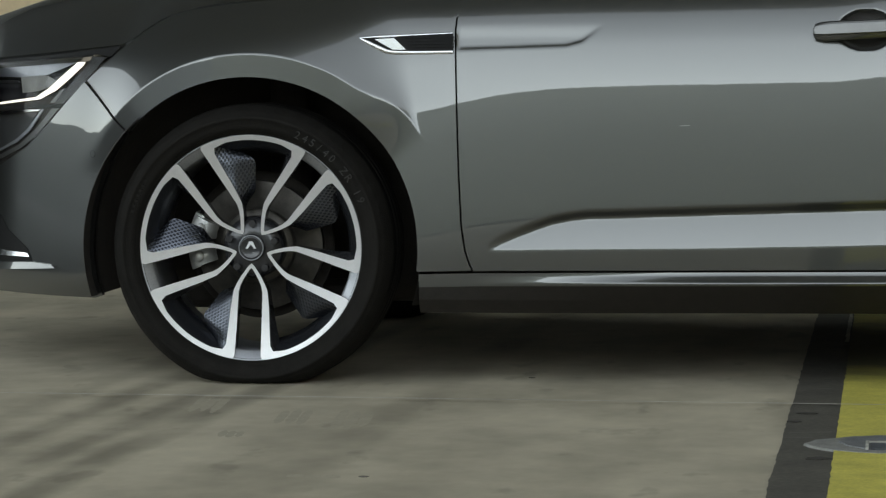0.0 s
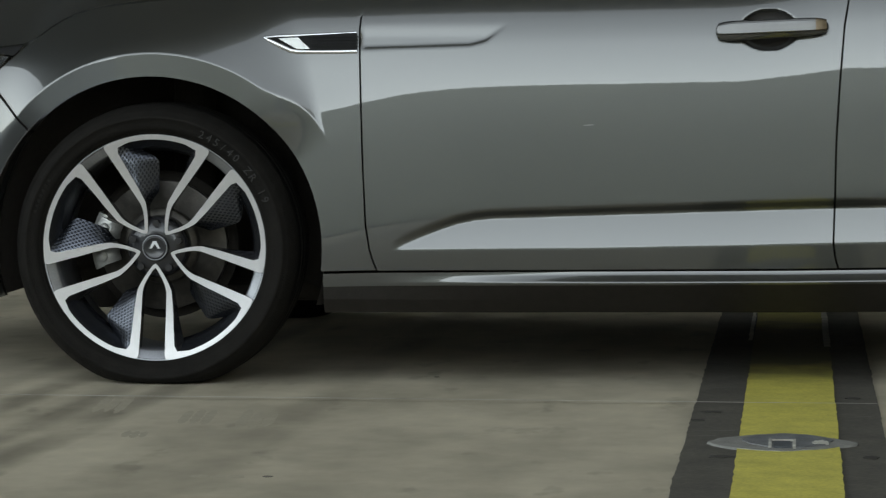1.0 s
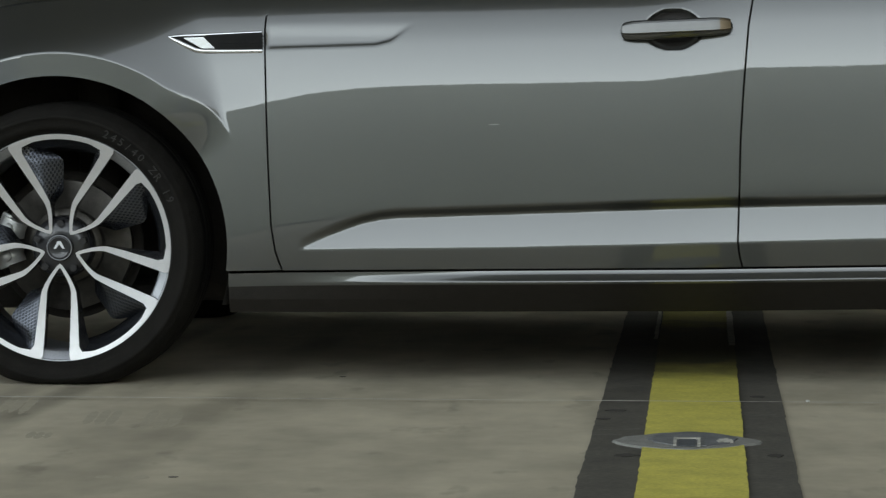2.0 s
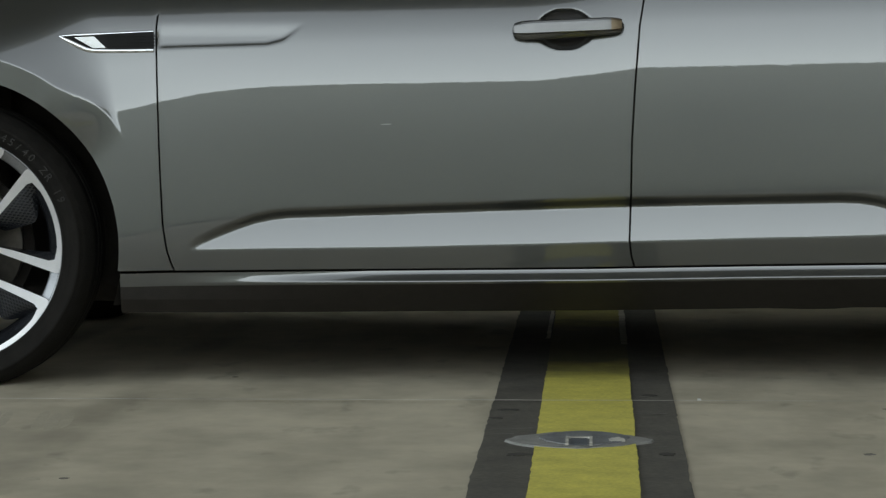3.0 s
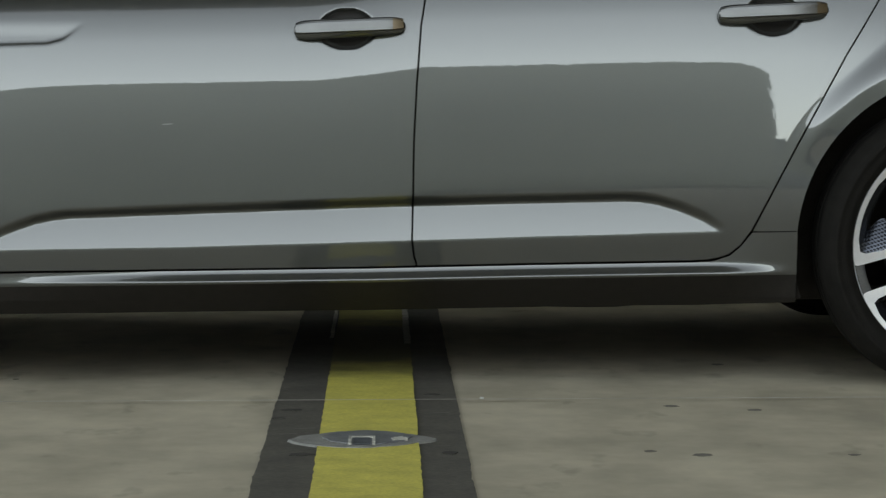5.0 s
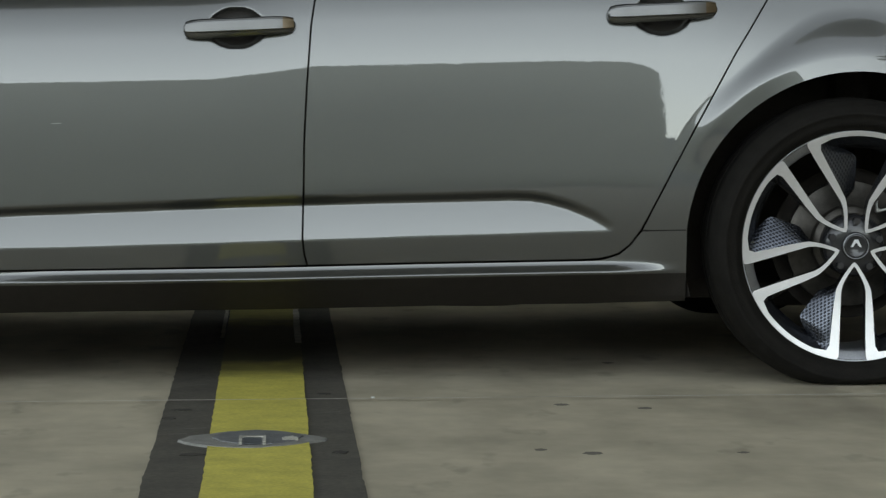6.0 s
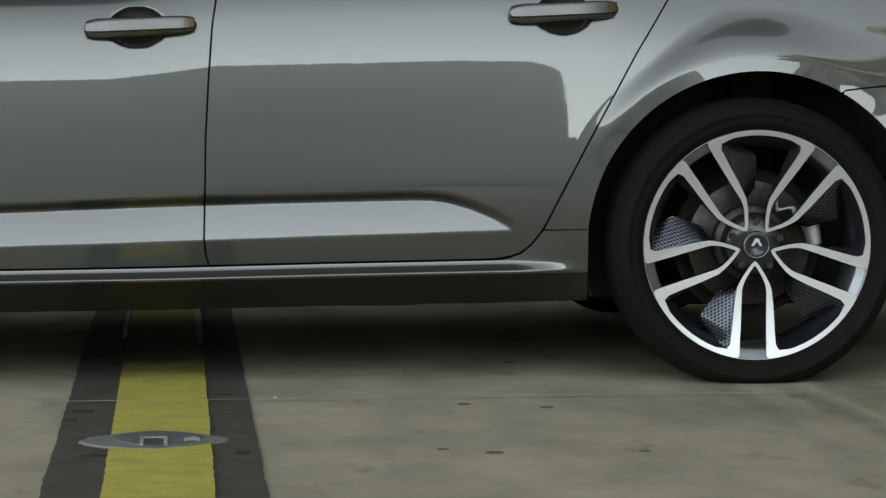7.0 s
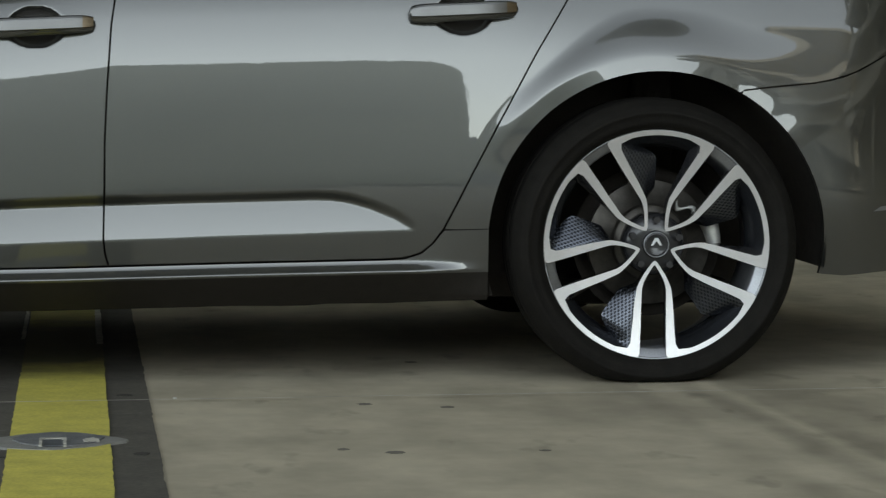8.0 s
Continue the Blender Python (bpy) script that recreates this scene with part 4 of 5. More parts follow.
def wheel(hub, far=False, caliper_at=180.0, disc=0.155, out=0.0):
    """Forked alloy wheel with its tyre, brake disc and caliper."""
    if far:
        place = Matrix.Translation((hub[0], 2 * MIDDLE - RIM_Y + out, hub[1])) @ Matrix.Rotation(math.pi, 4, "Z")
    else:
        place = Matrix.Translation((hub[0], RIM_Y - out, hub[1]))

    def add(name, make, material, parent, label="", spin=0.0, key=None, smooth=True):
        key = key or name
        if key not in shared:
            ob = part(name, make(), material, None, "", smooth)
            shared[key] = ob.data
            bpy.data.objects.remove(ob)
        ob = new(name, shared[key])
        w = place @ Matrix.Rotation(-spin, 4, "Y")
        ob.parent = parent
        ob.matrix_basis = w
        ob.matrix_parent_inverse = car.matrix_basis.inverted() if parent is car else (car.matrix_basis @ car.matrix_basis.inverted() @ place).inverted()
        if label:
            ob["label"] = label
        return ob

    # the wheel's own mesh is the barrel
    def barrel():
        bm = bmesh.new()
        lathe(bm, [(0.2640, 0.010), (0.2640, 0.0040), (0.2620, 0.0024), (0.2590, 0.0030), (0.2480, 0.012), (0.2385, 0.024), (0.2350, 0.034), (0.233, 0.06), (0.232, 0.12), (0.238, 0.20), (0.258, 0.21)], 128)
        bmesh.ops.recalc_face_normals(bm, faces=bm.faces)
        return bm
    base = add("wheel", barrel, RIMGREY, car, "forked alloy wheel with machined faces and black pockets", key="barrel")
    add("tyre", tyre_mesh, RUBBER, base, "black low-profile tyre")
    def hubdisc():
        bm = bmesh.new()
        lathe(bm, [(0.001, 0.020), (0.030, 0.020), (0.048, 0.022), (0.066, 0.030), (0.072, 0.045), (0.072, 0.075)], 80)
        bmesh.ops.recalc_face_normals(bm, faces=bm.faces)
        return bm
    add("hub", hubdisc, GLOSS_BLACK, base)
    def cap():
        bm = bmesh.new()
        lathe(bm, [(0.0005, 0.0085), (0.0225, 0.0085), (0.0245, 0.0075), (0.0255, 0.0085), (0.0295, 0.0090), (0.0315, 0.012), (0.0320, 0.022)], 64)
        bmesh.ops.recalc_face_normals(bm, faces=bm.faces)
        return bm
    c = add("hub_cap", cap, GLOSS_BLACK, base, "gloss black hub cap with a pale chevron")
    def ringmesh():
        bm = bmesh.new()
        lathe(bm, [(0.0272, 0.0086), (0.0275, 0.0076), (0.0292, 0.0078), (0.0296, 0.0092)], 64)
        return bm
    add("cap_ring", ringmesh, RIMGREY, base)
    def chevron():
        bm = bmesh.new()
        for sg in (-1, 1):
            p = [(0.0, 0.0150), (sg * 0.0040, 0.0150), (sg * 0.0125, -0.002), (sg * 0.0075, -0.002), (0.0, 0.0085)]
            f = bm.faces.new([bm.verts.new((x, 0.0072, z)) for x, z in p])
            g2 = bmesh.ops.extrude_face_region(bm, geom=[f])
            for v in g2["geom"]:
                if isinstance(v, bmesh.types.BMVert):
                    v.co.y += 0.002
        bmesh.ops.recalc_face_normals(bm, faces=bm.faces)
        return bm
    add("badge", chevron, WHITE, base, "pale chevron badge", smooth=False)
    for k in range(5):
        g = radians(88 + 36 + 72 * k)
        def sp():
            bm, b = spoke_mesh()
            return bm
        add("spoke", sp, [MACHINED, GLOSS_BLACK], base, spin=g)
        b = spoke_mesh()[1]
        add("spoke_insert", lambda: insert_mesh(b, -1), DIMPLED, base, "dimpled black insert", spin=g)
        add("spoke_flank", lambda: insert_mesh(b, 1), GLOSS_BLACK, base, spin=g)
        def nut():
            bm = bmesh.new()
            bmesh.ops.create_cone(bm, cap_ends=True, segments=6, radius1=0.0095, radius2=0.0085, depth=0.018, matrix=Matrix.Translation((0.056, 0.020, 0)) @ Matrix.Rotation(math.pi / 2, 4, "X"))
            return bm
        add("wheel_bolt", nut, GLOSS_BLACK, base, spin=radians(88 + 72 * k), smooth=False)
    for k in range(5):
        def pocket():
            bm = bmesh.new()
            rows = []
            for r, y in ((0.2500, 0.0045), (0.2440, 0.012), (0.2340, 0.026), (0.2240, 0.046), (0.2200, 0.075)):
                rows.append([(r * math.cos(radians(t)), y, r * math.sin(radians(t))) for t in range(-26, 27, 2)])
            grid_mesh(bm, rows)
            return bm
        add("pocket", pocket, DARK_ALLOY, base, spin=radians(88 + 72 * k))
        def lip_block():
            bm = bmesh.new()
            grid_mesh(bm, [[(r * math.cos(radians(t)), y, r * math.sin(radians(t))) for t in np.linspace(-7.4, 7.4, 9)] for r, y in ((0.2600, 0.0030), (0.2570, 0.0050), (0.2400, 0.0130), (0.2360, 0.0170), (0.2345, 0.060))])
            return bm
        add("lip_block", lip_block, RIMGREY, base, spin=radians(88 + 36 + 72 * k))
    def disc_mesh():
        bm = bmesh.new()
        lathe(bm, [(0.05, 0.075), (0.085, 0.075), (0.088, 0.085), (0.09, 0.10), (disc, 0.10), (disc + 0.001, 0.101), (disc + 0.001, 0.122), (disc, 0.123), (0.09, 0.123)], 96)
        bmesh.ops.recalc_face_normals(bm, faces=bm.faces)
        return bm
    add("brake_disc", disc_mesh, IRON, base, "grey iron brake disc", key="disc%d" % round(disc * 1000))
    def shield():
        bm = bmesh.new()
        lathe(bm, [(0.03, 0.150), (0.150, 0.150), (0.172, 0.140), (0.173, 0.128)], 72)
        return bm
    add("brake_shield", shield, LINER, base)
    def cal():
        bm = bmesh.new()
        if caliper_at > 90:
            for a, w in ((-13, 9.0), (14, 9.0)):
                rows = []
                for i in range(9):
                    th = radians(a - w + 2 * w * i / 8)
                    k = 0.004 * math.cos(math.pi * (i / 4 - 1))
                    rows.append([(r * math.cos(th), y - k, r * math.sin(th)) for r, y in ((disc + 0.016, 0.13), (disc + 0.014, 0.078), (disc + 0.004, 0.068), (disc - 0.018, 0.062), (disc - 0.036, 0.070), (disc - 0.044, 0.085), (disc - 0.046, 0.10))])
                grid_mesh(bm, rows)
                for e in (0, -1):
                    bm.faces.new([bm.verts.new(q) for q in rows[e]])
                c = radians(a)
                bmesh.ops.create_cone(bm, cap_ends=True, segments=18, radius1=0.013, radius2=0.0115, depth=0.016, matrix=Matrix.Translation(((disc - 0.012) * math.cos(c), 0.058, (disc - 0.012) * math.sin(c))) @ Matrix.Rotation(math.pi / 2, 4, "X"))
            rows = []
            for i in range(11):
                th = radians(-24 + 48 * i / 10)
                rows.append([((disc + 0.018) * math.cos(th), 0.135, (disc + 0.018) * math.sin(th)), ((disc + 0.017) * math.cos(th), 0.085, (disc + 0.017) * math.sin(th)), ((disc - 0.006) * math.cos(th), 0.082, (disc - 0.006) * math.sin(th))])
            grid_mesh(bm, rows)
        else:
            rows = []
            for i in range(9):
                th = radians(-9 + 19 * i / 8)
                k = 0.010 * (i / 8)
                rows.append([(r * math.cos(th), y, r * math.sin(th)) for r, y in ((disc + 0.022, 0.13), (disc + 0.022, 0.078), (disc + 0.012, 0.068), (disc - 0.002 - k, 0.070), (disc - 0.008 - k, 0.095))])
            grid_mesh(bm, rows)
            rows = []
            for i in range(13):
                th = radians(24 + 26 * i / 12)
                rr = disc - 0.030 + 0.014 * math.sin(math.pi * i / 6)
                rows.append([((rr + 0.006 * math.cos(q)) * math.cos(th), 0.075 + 0.006 * math.sin(q), (rr + 0.006 * math.cos(q)) * math.sin(th)) for q in [2 * math.pi * m / 8 for m in range(9)]])
            grid_mesh(bm, rows)
        bmesh.ops.recalc_face_normals(bm, faces=bm.faces)
        return bm
    add("brake_caliper", cal, CALIPER, base, "pale cast brake caliper", spin=radians(caliper_at), key="cal%d" % round(disc * 1000))
    return base


wheel_f = wheel(HUB_F, caliper_at=176.0, disc=0.150)
wheel_r = wheel((HUB_R[0] - 0.011, HUB_Z), caliper_at=8.0, disc=0.142, out=0.055)
for w, hub in [(wheel_f, HUB_F)]:
    t = [c for c in w.children if c.name.startswith("tyre")][0]
    letters(t, "245/40 ZR 19", 0.277, radians(66), radians(3.9), 0.025, RIM_Y - 0.0135, hub)
    # small raised bars of unreadable moulding
    for k in range(7):
        th = radians(163 - 2.6 * k)
        bm = bmesh.new()
        box(bm, -0.0035, 0.0035, -0.0012, 0.002, -0.004, 0.004)
        bm.transform(Matrix.Translation((hub[0] + 0.287 * math.cos(th), RIM_Y - 0.0125, hub[1] + 0.287 * math.sin(th))) @ Matrix.Rotation(math.pi / 2 - th, 4, "Y"))
        part("moulded_bar", bm, RUBBER, w, smooth=False)
wheel(HUB_F, True, 0.0, 0.150)
wheel((HUB_R[0] - 0.011, HUB_Z), True, 180.0, 0.142, 0.055)


# ---- door handles, vent, headlight, bumper details ----
BRIGHT = shader("bright_chrome", (0.8, 0.81, 0.83), 0.22, 1.0, 30, 0.04)


def handle(cx, cz, slope, parent, cup):
    """A grip across its recess, with a bright strip on its face."""
    bm = bmesh.new()
    L = 0.125
    rows = []
    for i in range(41):
        u = -1 + 2 * i / 40
        x = cx + L * u
        end = (1 - abs(u) ** 7) ** 0.5 if abs(u) < 1 else 0.0
        hh = (0.0235 - 0.003 * u) * (0.45 + 0.55 * end) * (1.0 if abs(u) < 0.999 else 0.6)
        zc = cz + slope * L * u
        th = 0.017 * (0.5 + 0.5 * end)
        yc = SIDE + side_d(x, zc, False) - 0.024 * (1 - 0.55 * u * u)
        rows.append([(x, yc - th * math.cos(a) * 0.8, zc + hh * math.sin(a) * (0.82 + 0.18 * abs(math.sin(2 * a)))) for a in [2 * math.pi * k / 24 for k in range(25)]])
    grid_mesh(bm, rows)
    for row in (rows[0], rows[-1]):
        bm.faces.new([bm.verts.new(p) for p in row[:-1]])
    bmesh.ops.remove_doubles(bm, verts=bm.verts, dist=1e-5)
    bmesh.ops.recalc_face_normals(bm, faces=bm.faces)
    part("handle", bm, PAINT, parent, "grey pull handle with a bright strip")
    # bowl over the body-coloured recess; its dark colour stands in for shade
    bm = bmesh.new()
    rows = []
    for i in range(15):
        q = 1.0 - i / 14
        rows.append([])
        for k in range(49):
            a = 2 * math.pi * k / 48
            x, z = cup[0] + 0.0625 * q * math.cos(a), cup[1] + 0.0465 * q * math.sin(a)
            rows[-1].append((x, SIDE + side_d(x, z, False) + 0.026 * max(0.0, 1 - q * q) ** 0.5 - 0.0012, z))
    grid_mesh(bm, rows)
    bmesh.ops.remove_doubles(bm, verts=bm.verts, dist=1e-5)
    bmesh.ops.recalc_face_normals(bm, faces=bm.faces)
    part("handle_shade", bm, CUP_SHADE, parent, "hollow behind the handle, its shade painted dark")
    bm = bmesh.new()
    rows = []
    for i in range(41):
        u = -0.965 + 1.93 * i / 40
        x = cx + L * u
        zc = cz + slope * L * u
        yc = SIDE + side_d(x, zc, False) - 0.024 * (1 - 0.55 * u * u) - 0.0165
        t = (1 - abs(u) ** 6) * 0.004
        k = 1 - abs(u) ** 8 * 0.35
        rows.append([(x, yc + dy - t, zc + dz * k) for dy, dz in ((0.011, 0.0215), (0.0042, 0.0190), (0.0022, 0.0150), (0.0012, 0.0100), (-0.0010, -0.0060), (0.0006, -0.0082), (0.009, -0.0098))])
    cap = rows[36:]
    rows = rows[:37]
    grid_mesh(bm, rows)
    bmesh.ops.recalc_face_normals(bm, faces=bm.faces)
    part("handle_strip", bm, SATIN, parent, "satin metal strip", smooth=False)
    bm = bmesh.new()
    grid_mesh(bm, [[(a, b - 0.0004, c) for a, b, c in row] for row in cap])
    bmesh.ops.recalc_face_normals(bm, faces=bm.faces)
    part("lock_cap", bm, CAPMAT, parent, "darker lock cap at the handle's end", smooth=False)


CAPMAT = shader("bronze_grey_cap", (0.15, 0.115, 0.075), 0.3, 0.8, 60, 0.08)
SATIN = shader("satin_metal", (0.16, 0.16, 0.158), 0.3, 0.9, 60, 0.05)
CUP_SHADE = shader("shade_in_handle_cup", (0.022, 0.019, 0.017), 0.6, 0.0, 60, 0.1)
handle(-0.0710, 0.8105, 0.04, front_door, (-0.0784, 0.8092))
handle(0.8814, 0.8435, 0.044, rear_door, (0.8823, 0.8383))


def door_scratch():
    """A short pale scratch in the door's lacquer."""
    bm = bmesh.new()
    rows = []
    for i in range(9):
        u = -1 + i / 4
        x, z = -0.48 + 0.013 * u, 0.597 + 0.0006 * u
        w = 0.0011 * (1 - u * u) ** 0.5 if abs(u) < 1 else 0.0
        rows.append([(x, SIDE + side_d(x, z + k * w) - 0.0004, z + k * w) for k in (-1, 0, 1)])
    grid_mesh(bm, rows)
    bmesh.ops.remove_doubles(bm, verts=bm.verts, dist=1e-6)
    part("scratch", bm, SCRATCH, front_door, "short pale scratch")


SCRATCH = shader("bare_scratch", (0.17, 0.175, 0.165), 0.6, 0.0, 400, 0.3)
door_scratch()


def outline_plate(name, pts, off, material, parent, label="", thick=0.006, surf=None, res=0.02):
    """A plate that follows the body's side inside an outline, off metres proud of it."""
    surf = surf or (lambda x, z: side_d(x, z, False))
    fine = []
    for (x0, z0), (x1, z1) in zip(pts, pts[1:] + pts[:1]):
        n = max(1, int(math.dist((x0, z0), (x1, z1)) / res))
        fine += [(max(-2.30 - 0.0004 * len(fine), x0 + (x1 - x0) * i / n), z0 + (z1 - z0) * i / n) for i in range(n)]
    bm = bmesh.new()
    f = bm.faces.new([bm.verts.new((x, SIDE + surf(x, z) - off, z)) for x, z in fine])
    ret = bmesh.ops.extrude_face_region(bm, geom=[f])
    for v in ret["geom"]:
        if isinstance(v, bmesh.types.BMVert):
            v.co.y += thick
    bmesh.ops.recalc_face_normals(bm, faces=bm.faces)
    bmesh.ops.triangulate(bm, faces=[g for g in bm.faces if len(g.verts) > 4])
    return part(name, bm, material, parent, label, smooth=False)


def tube(name, pts, radius, material, parent, label="", squash=0.6):
    """A rounded strip along a line of (x, z) on the body's side."""
    bm = bmesh.new()
    rows = []
    n = len(pts)
    for i, (x, z) in enumerate(pts):
        a, b = pts[max(0, i - 1)], pts[min(n - 1, i + 1)]
        dx, dz = b[0] - a[0], b[1] - a[1]
        l = math.hypot(dx, dz) or 1
        nx, nz = -dz / l, dx / l
        y = SIDE + side_d(x, z, False)
        r = radius[i] if isinstance(radius, (list, tuple)) else radius
        rows.append([(x + nx * r * math.cos(t), y - squash * r * math.sin(t), z + nz * r * math.cos(t)) for t in [2 * math.pi * k / 10 for k in range(11)]])
    grid_mesh(bm, rows)
    bmesh.ops.remove_doubles(bm, verts=bm.verts, dist=1e-6)
    bmesh.ops.recalc_face_normals(bm, faces=bm.faces)
    return part(name, bm, material, parent, label)


def vent():
    v = outline_plate("wing_vent", [(-1.2183, 0.7963), (-1.0112, 0.8073), (-1.0087, 0.7630), (-1.1537, 0.7629)], 0.002, BLACK, front_fender, "dark slatted wing vent with a chrome frame")
    tube("vent_frame", [(-1.0121, 0.8063), (-1.0696, 0.8038), (-1.1314, 0.8013), (-1.1928, 0.7988), (-1.2266, 0.7968)], [0.0032, 0.0032, 0.0034, 0.0038, 0.0015], BRIGHT, front_fender, "chrome frame")
    tube("vent_frame", [(-1.2266, 0.7968), (-1.2068, 0.7862), (-1.1821, 0.7740), (-1.1641, 0.7660), (-1.1486, 0.7635), (-1.1078, 0.7630), (-1.0567, 0.7632), (-1.0098, 0.7640)], [0.0015, 0.0055, 0.0062, 0.006, 0.0055, 0.005, 0.005, 0.005], BRIGHT, front_fender, "chrome frame")
    outline_plate("vent_blade", [(-1.1923, 0.7942), (-1.1463, 0.7963), (-1.1185, 0.7700), (-1.1491, 0.7700)], 0.006, BRIGHT, front_fender, "bright slanted vent blade", 0.004, lambda x, z: side_d(-1.15, 0.77, False) + 0.07 * (z - 0.77))
    for k in range(4):
        z = 0.7745 + 0.0072 * k
        outline_plate("vent_slat", [(-1.112 - 0.004 * k, z), (-1.008, z + 0.001), (-1.008, z + 0.0035), (-1.112 - 0.004 * k, z + 0.0025)], 0.0045, BLACK, front_fender, "", 0.003)


vent()


LIT = shader("running_lamp_light", (0.8, 0.8, 0.82), 0.3, 0, 30, 0.03)
LIT.node_tree.nodes["Principled BSDF"].inputs["Emission Color"].default_value = (0.95, 0.97, 1.0, 1)
LIT.node_tree.nodes["Principled BSDF"].inputs["Emission Strength"].default_value = 0.35


def headlight():
    edge = [(-1.8141, 0.7792), (-1.9111, 0.6982), (-1.9824, 0.6350), (-2.0125, 0.6047), (-2.0867, 0.5439), (-2.1893, 0.4941), (-2.5570, 0.4291), (-2.7615, 0.6860), (-2.2085, 0.7476), (-1.9911, 0.7627)]
    back = outline_plate("headlight", edge, -0.065, BLACK, car, "headlight with a bright running lamp", 0.02)
    plate = lambda n, p, off, m, l="": outline_plate(n, p, off, m, back, l, 0.006)
    plate("lamp_tray", [(-2.399, 0.7268), (-2.3874, 0.6338), (-2.2141, 0.641), (-2.0715, 0.6516), (-2.0087, 0.6782), (-1.9305, 0.7427), (-1.9133, 0.7567), (-2.225, 0.7393)], -0.045, GLOSS_BLACK, "gloss black lamp tray")
    plate("reflector", [(-2.3876, 0.7172), (-2.2155, 0.728), (-1.9488, 0.7434), (-2.0398, 0.7132), (-2.1335, 0.7065), (-2.2127, 0.7077), (-2.3853, 0.7028)], -0.03, RIMGREY, "grey reflector")
    plate("projector", [(-2.1291, 0.7072), (-2.0399, 0.7121), (-2.0405, 0.6807), (-2.0625, 0.6744), (-2.1199, 0.6687)], -0.02, CEMENT, "grey projector housing")
    plate("projector_wedge", [(-2.0432, 0.682), (-2.0355, 0.7103), (-2.0074, 0.6982), (-2.0278, 0.6815)], -0.018, SATIN)
    plate("projector_lens", [(-2.3837, 0.6917), (-2.2113, 0.6964), (-2.1401, 0.697), (-2.1336, 0.6896), (-2.1366, 0.6802), (-2.2096, 0.6793), (-2.3816, 0.6747)], -0.03, GLOSS_BLACK)
    plate("projector_ring", [(-2.3815, 0.6944), (-2.2096, 0.6989), (-2.1403, 0.6983), (-2.136, 0.6934), (-2.2088, 0.6914), (-2.3805, 0.6865)], -0.024, SATIN)
    plate("running_lamp", [(-1.9423, 0.7435), (-1.9206, 0.7441), (-1.9256, 0.735), (-1.9648, 0.7033), (-2.0033, 0.6763), (-2.0561, 0.6543), (-2.1977, 0.6401), (-2.3664, 0.6311), (-2.3667, 0.635), (-2.198, 0.6451), (-2.0687, 0.6596), (-2.027, 0.681)], -0.012, LIT, "lit white running lamp strip")
    plate("lamp_facet", [(-1.9862, 0.6788), (-1.975, 0.6814), (-2.0056, 0.6469), (-2.0222, 0.6455)], -0.014, SATIN)
    plate("lamp_bezel", [(-1.8998, 0.7568), (-1.8585, 0.7549), (-1.9087, 0.7018), (-1.9754, 0.6438), (-2.0064, 0.6433), (-1.9634, 0.6851), (-1.908, 0.7369)], -0.006, BEZEL, "dark grey lamp bezel")
    plate("top_trim", [(-2.3752, 0.7377), (-2.2059, 0.7471), (-1.8992, 0.7616), (-1.8968, 0.7568), (-2.2045, 0.7396), (-2.3736, 0.7299)], -0.004, BEZEL)
    plate("lamp_divider", [(-2.3619, 0.6287), (-2.1942, 0.639), (-1.9711, 0.6451), (-1.9802, 0.6341), (-2.0451, 0.6318), (-2.1934, 0.6265), (-2.3611, 0.6171)], -0.005, BLACK)
    plate("chrome_line", [(-2.3651, 0.6116), (-2.1968, 0.6244), (-2.048, 0.6323), (-2.0564, 0.6266), (-2.1963, 0.6156), (-2.3646, 0.6038)], -0.012, CHROME, "chrome line")
    plate("lower_reflector", [(-2.3758, 0.6031), (-2.2052, 0.615), (-2.0638, 0.6261), (-2.1033, 0.5807), (-2.1437, 0.5552), (-2.2024, 0.5311), (-2.3724, 0.5041)], -0.03, BEZEL)
    plate("lower_rim", [(-2.0479, 0.631), (-2.041, 0.6305), (-2.0846, 0.5792), (-2.1297, 0.55), (-2.1934, 0.5258), (-2.3611, 0.4975), (-2.3612, 0.504), (-2.1936, 0.5321), (-2.1355, 0.556), (-2.0955, 0.5814)], -0.012, RIMGREY)
    plate("lower_trim", [(-2.0125, 0.6335), (-1.9902, 0.6339), (-2.0187, 0.6054), (-2.0643, 0.5637), (-2.1166, 0.5361), (-2.1911, 0.507), (-2.3583, 0.4807), (-2.3585, 0.49), (-2.1913, 0.5172), (-2.1203, 0.5448), (-2.0705, 0.5784), (-2.0318, 0.6136)], -0.008, SATIN, "bright C-shaped trim")
    outline_plate("lamp_shroud", [(-1.8180, 0.7813), (-1.8423, 0.7567), (-1.8800, 0.7620), (-2.0051, 0.7540), (-2.2052, 0.7430), (-2.4634, 0.7260), (-2.4697, 0.7341), (-2.2094, 0.7486), (-1.9919, 0.7638)], 0.002, BLACK, back, "black shroud under the bonnet edge", 0.006)
    top = [(-2.46, 0.733), (-2.2085, 0.7476), (-1.9911, 0.7627), (-1.8141, 0.7792)]
    low = [(-2.46, 0.448), (-2.1893, 0.4941), (-2.0867, 0.5439), (-2.0125, 0.6047), (-1.9824, 0.6350), (-1.9111, 0.6982), (-1.8141, 0.7780)]
    bm = bmesh.new()
    for off in (0.0, 0.003):
        rows = []
        for i in range(61):
            x = -2.30 + 0.4855 * i / 60
            a, b = lerp(low, x), lerp(top, x)
            rows.append([(x, SIDE + side_d(x, a + (b - a) * k / 24, False) + off, a + (b - a) * k / 24) for k in range(25)])
        grid_mesh(bm, rows)
    half = 60 * 24
    bm.faces.ensure_lookup_table()
    for k, f in enumerate(bm.faces):
        f.normal_update()
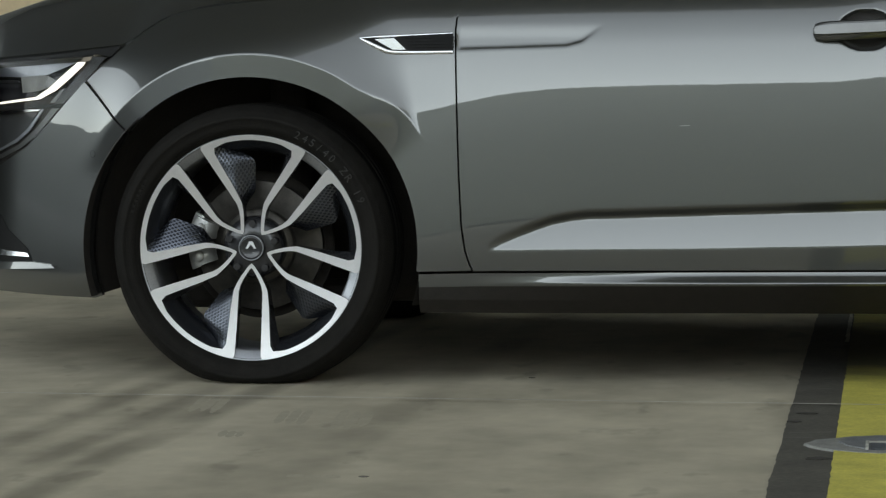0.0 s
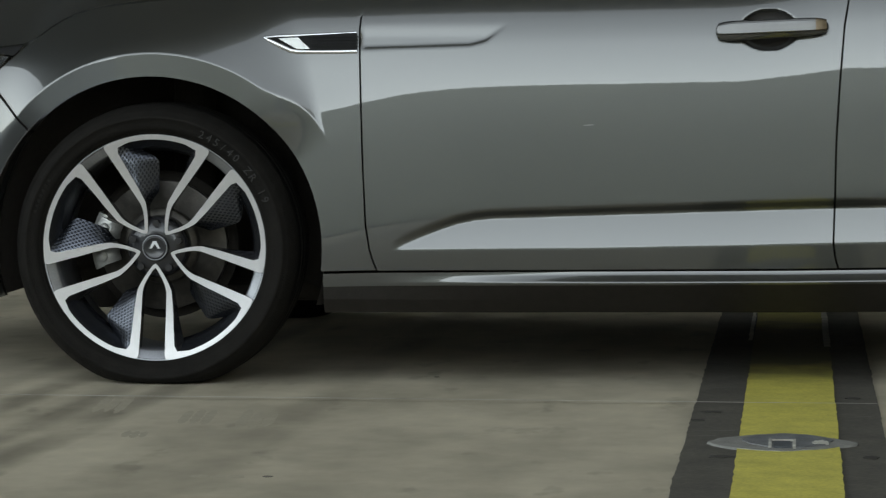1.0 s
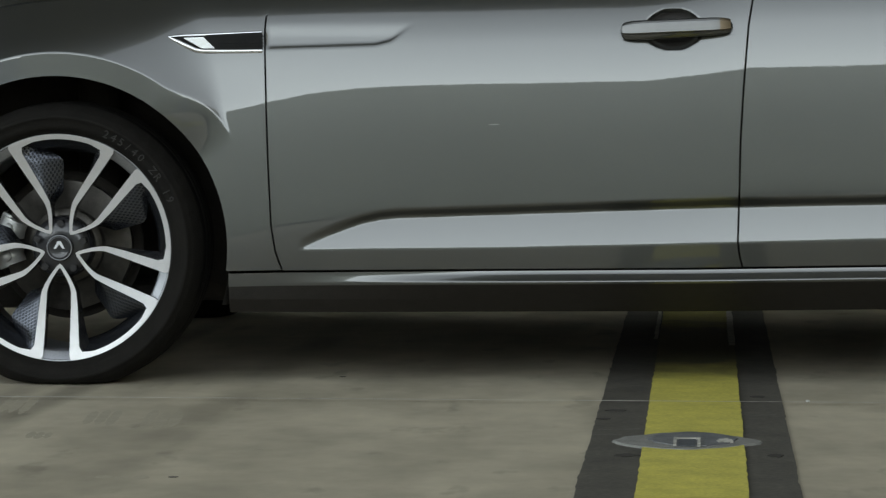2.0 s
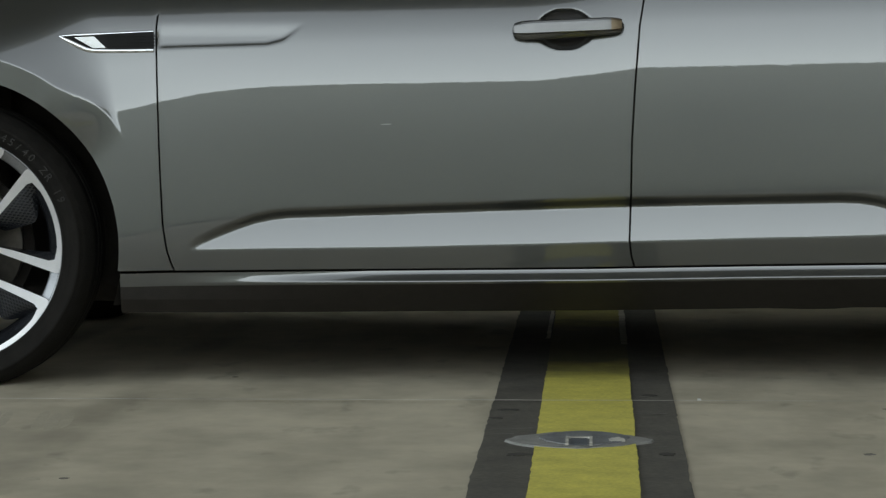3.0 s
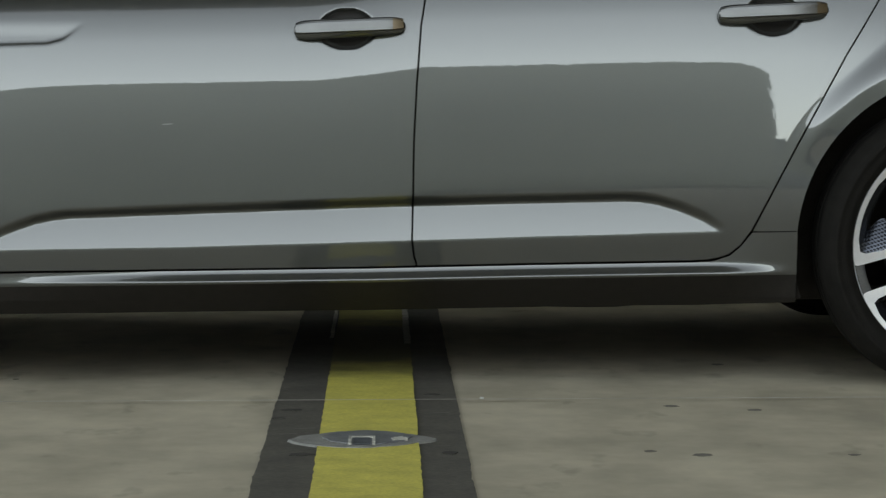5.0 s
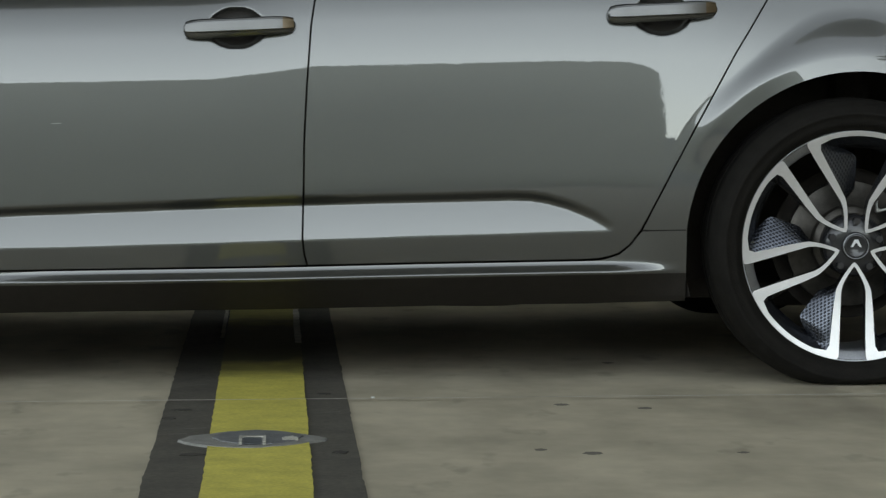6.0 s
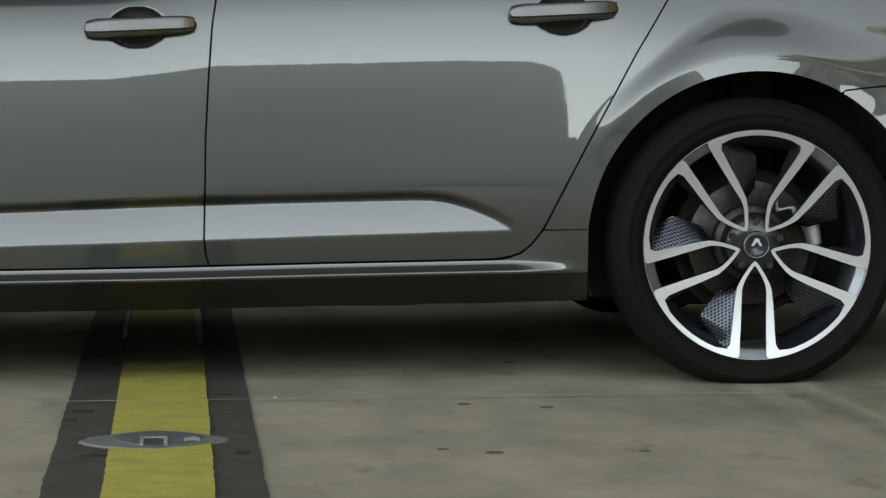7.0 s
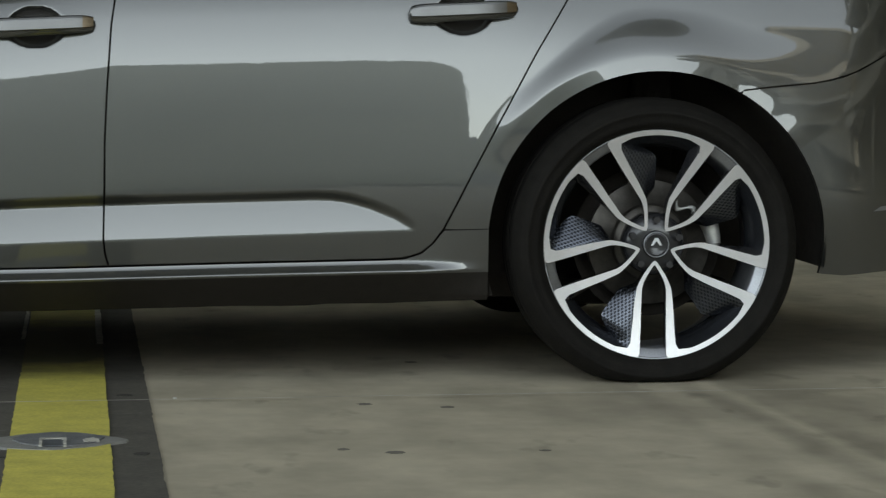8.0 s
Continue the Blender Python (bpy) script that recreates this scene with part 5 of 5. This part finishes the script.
        if (f.normal.y > 0) == (k < half):
            f.normal_flip()
    lens = part("lens", bm, LENS, back, "clear lamp lens")
    lens.visible_shadow = False
    return back


BEZEL = shader("dark_grey_bezel", (0.045, 0.046, 0.046), 0.4, 0.3, 40, 0.15)
headlight()


def tilted(x, z):
    """A face that leans back like a ledge."""
    return side_d(x, 0.26, False) + 0.35 * (z - 0.26)


def wing_seam():
    """The dark gap between the rear wing and the sill."""
    outline_plate("panel_gap", [(0.836, 0.3493), (0.934, 0.3503), (0.934, 0.3528), (0.838, 0.3518)], 0.0008, BLACK, rear_quarter, "dark panel gap", 0.004)


wing_seam()


def bumper_details():
    x, z = -1.8796, 0.5287
    gx = (side_d(x + 0.01, z) - side_d(x - 0.01, z)) / 0.02
    gz = (side_d(x, z + 0.01) - side_d(x, z - 0.01)) / 0.02
    at = Matrix.Translation((x, SIDE + side_d(x, z), z)) @ Vector((gx, -1, gz)).to_track_quat("-Y", "Z").to_matrix().to_4x4()
    bm = bmesh.new()
    lathe(bm, [(0.0004, -0.0004), (0.004, -0.0004), (0.0080, -0.0004)], 32)
    bm.transform(at)
    part("parking_sensor", bm, PAINT, front_bumper)
    bm = bmesh.new()
    lathe(bm, [(0.0080, 0.0), (0.0081, -0.0006), (0.0090, -0.0006), (0.0091, 0.001)], 32)
    bm.transform(at)
    part("sensor_ring", bm, BLACK, front_bumper)
    outline_plate("air_intake", [(-2.4167, 0.4287), (-2.1849, 0.3712), (-2.1554, 0.3356), (-2.0859, 0.2939), (-2.0713, 0.2652), (-2.186, 0.256), (-2.4191, 0.2324)], 0.002, BLACK, front_bumper, "black corner air intake")
    outline_plate("chrome_strip", [(-2.4147, 0.2676), (-2.1833, 0.2868), (-2.0959, 0.291), (-2.08, 0.2747), (-2.1836, 0.2717), (-2.4154, 0.2503)], 0.010, BRIGHT, front_bumper, "chrome strip", 0.008, tilted)
    outline_plate("lip_strip", [(-2.4175, 0.2381), (-2.1851, 0.255), (-2.0723, 0.2628), (-2.0073, 0.2611), (-1.9943, 0.2534), (-2.1857, 0.2373), (-2.4189, 0.2154)], 0.008, PAINT, front_bumper, "", 0.006, tilted)
    outline_plate("reflector", [(1.8438, 0.3827), (1.9271, 0.3866), (1.9270, 0.3968), (1.8629, 0.3934)], 0.002, RIMGREY, rear_bumper, "slim bumper reflector")


bumper_details()
for ob in (front_door, rear_door, front_fender, front_bumper, rear_quarter, rear_bumper, sill_part, sill_shade):
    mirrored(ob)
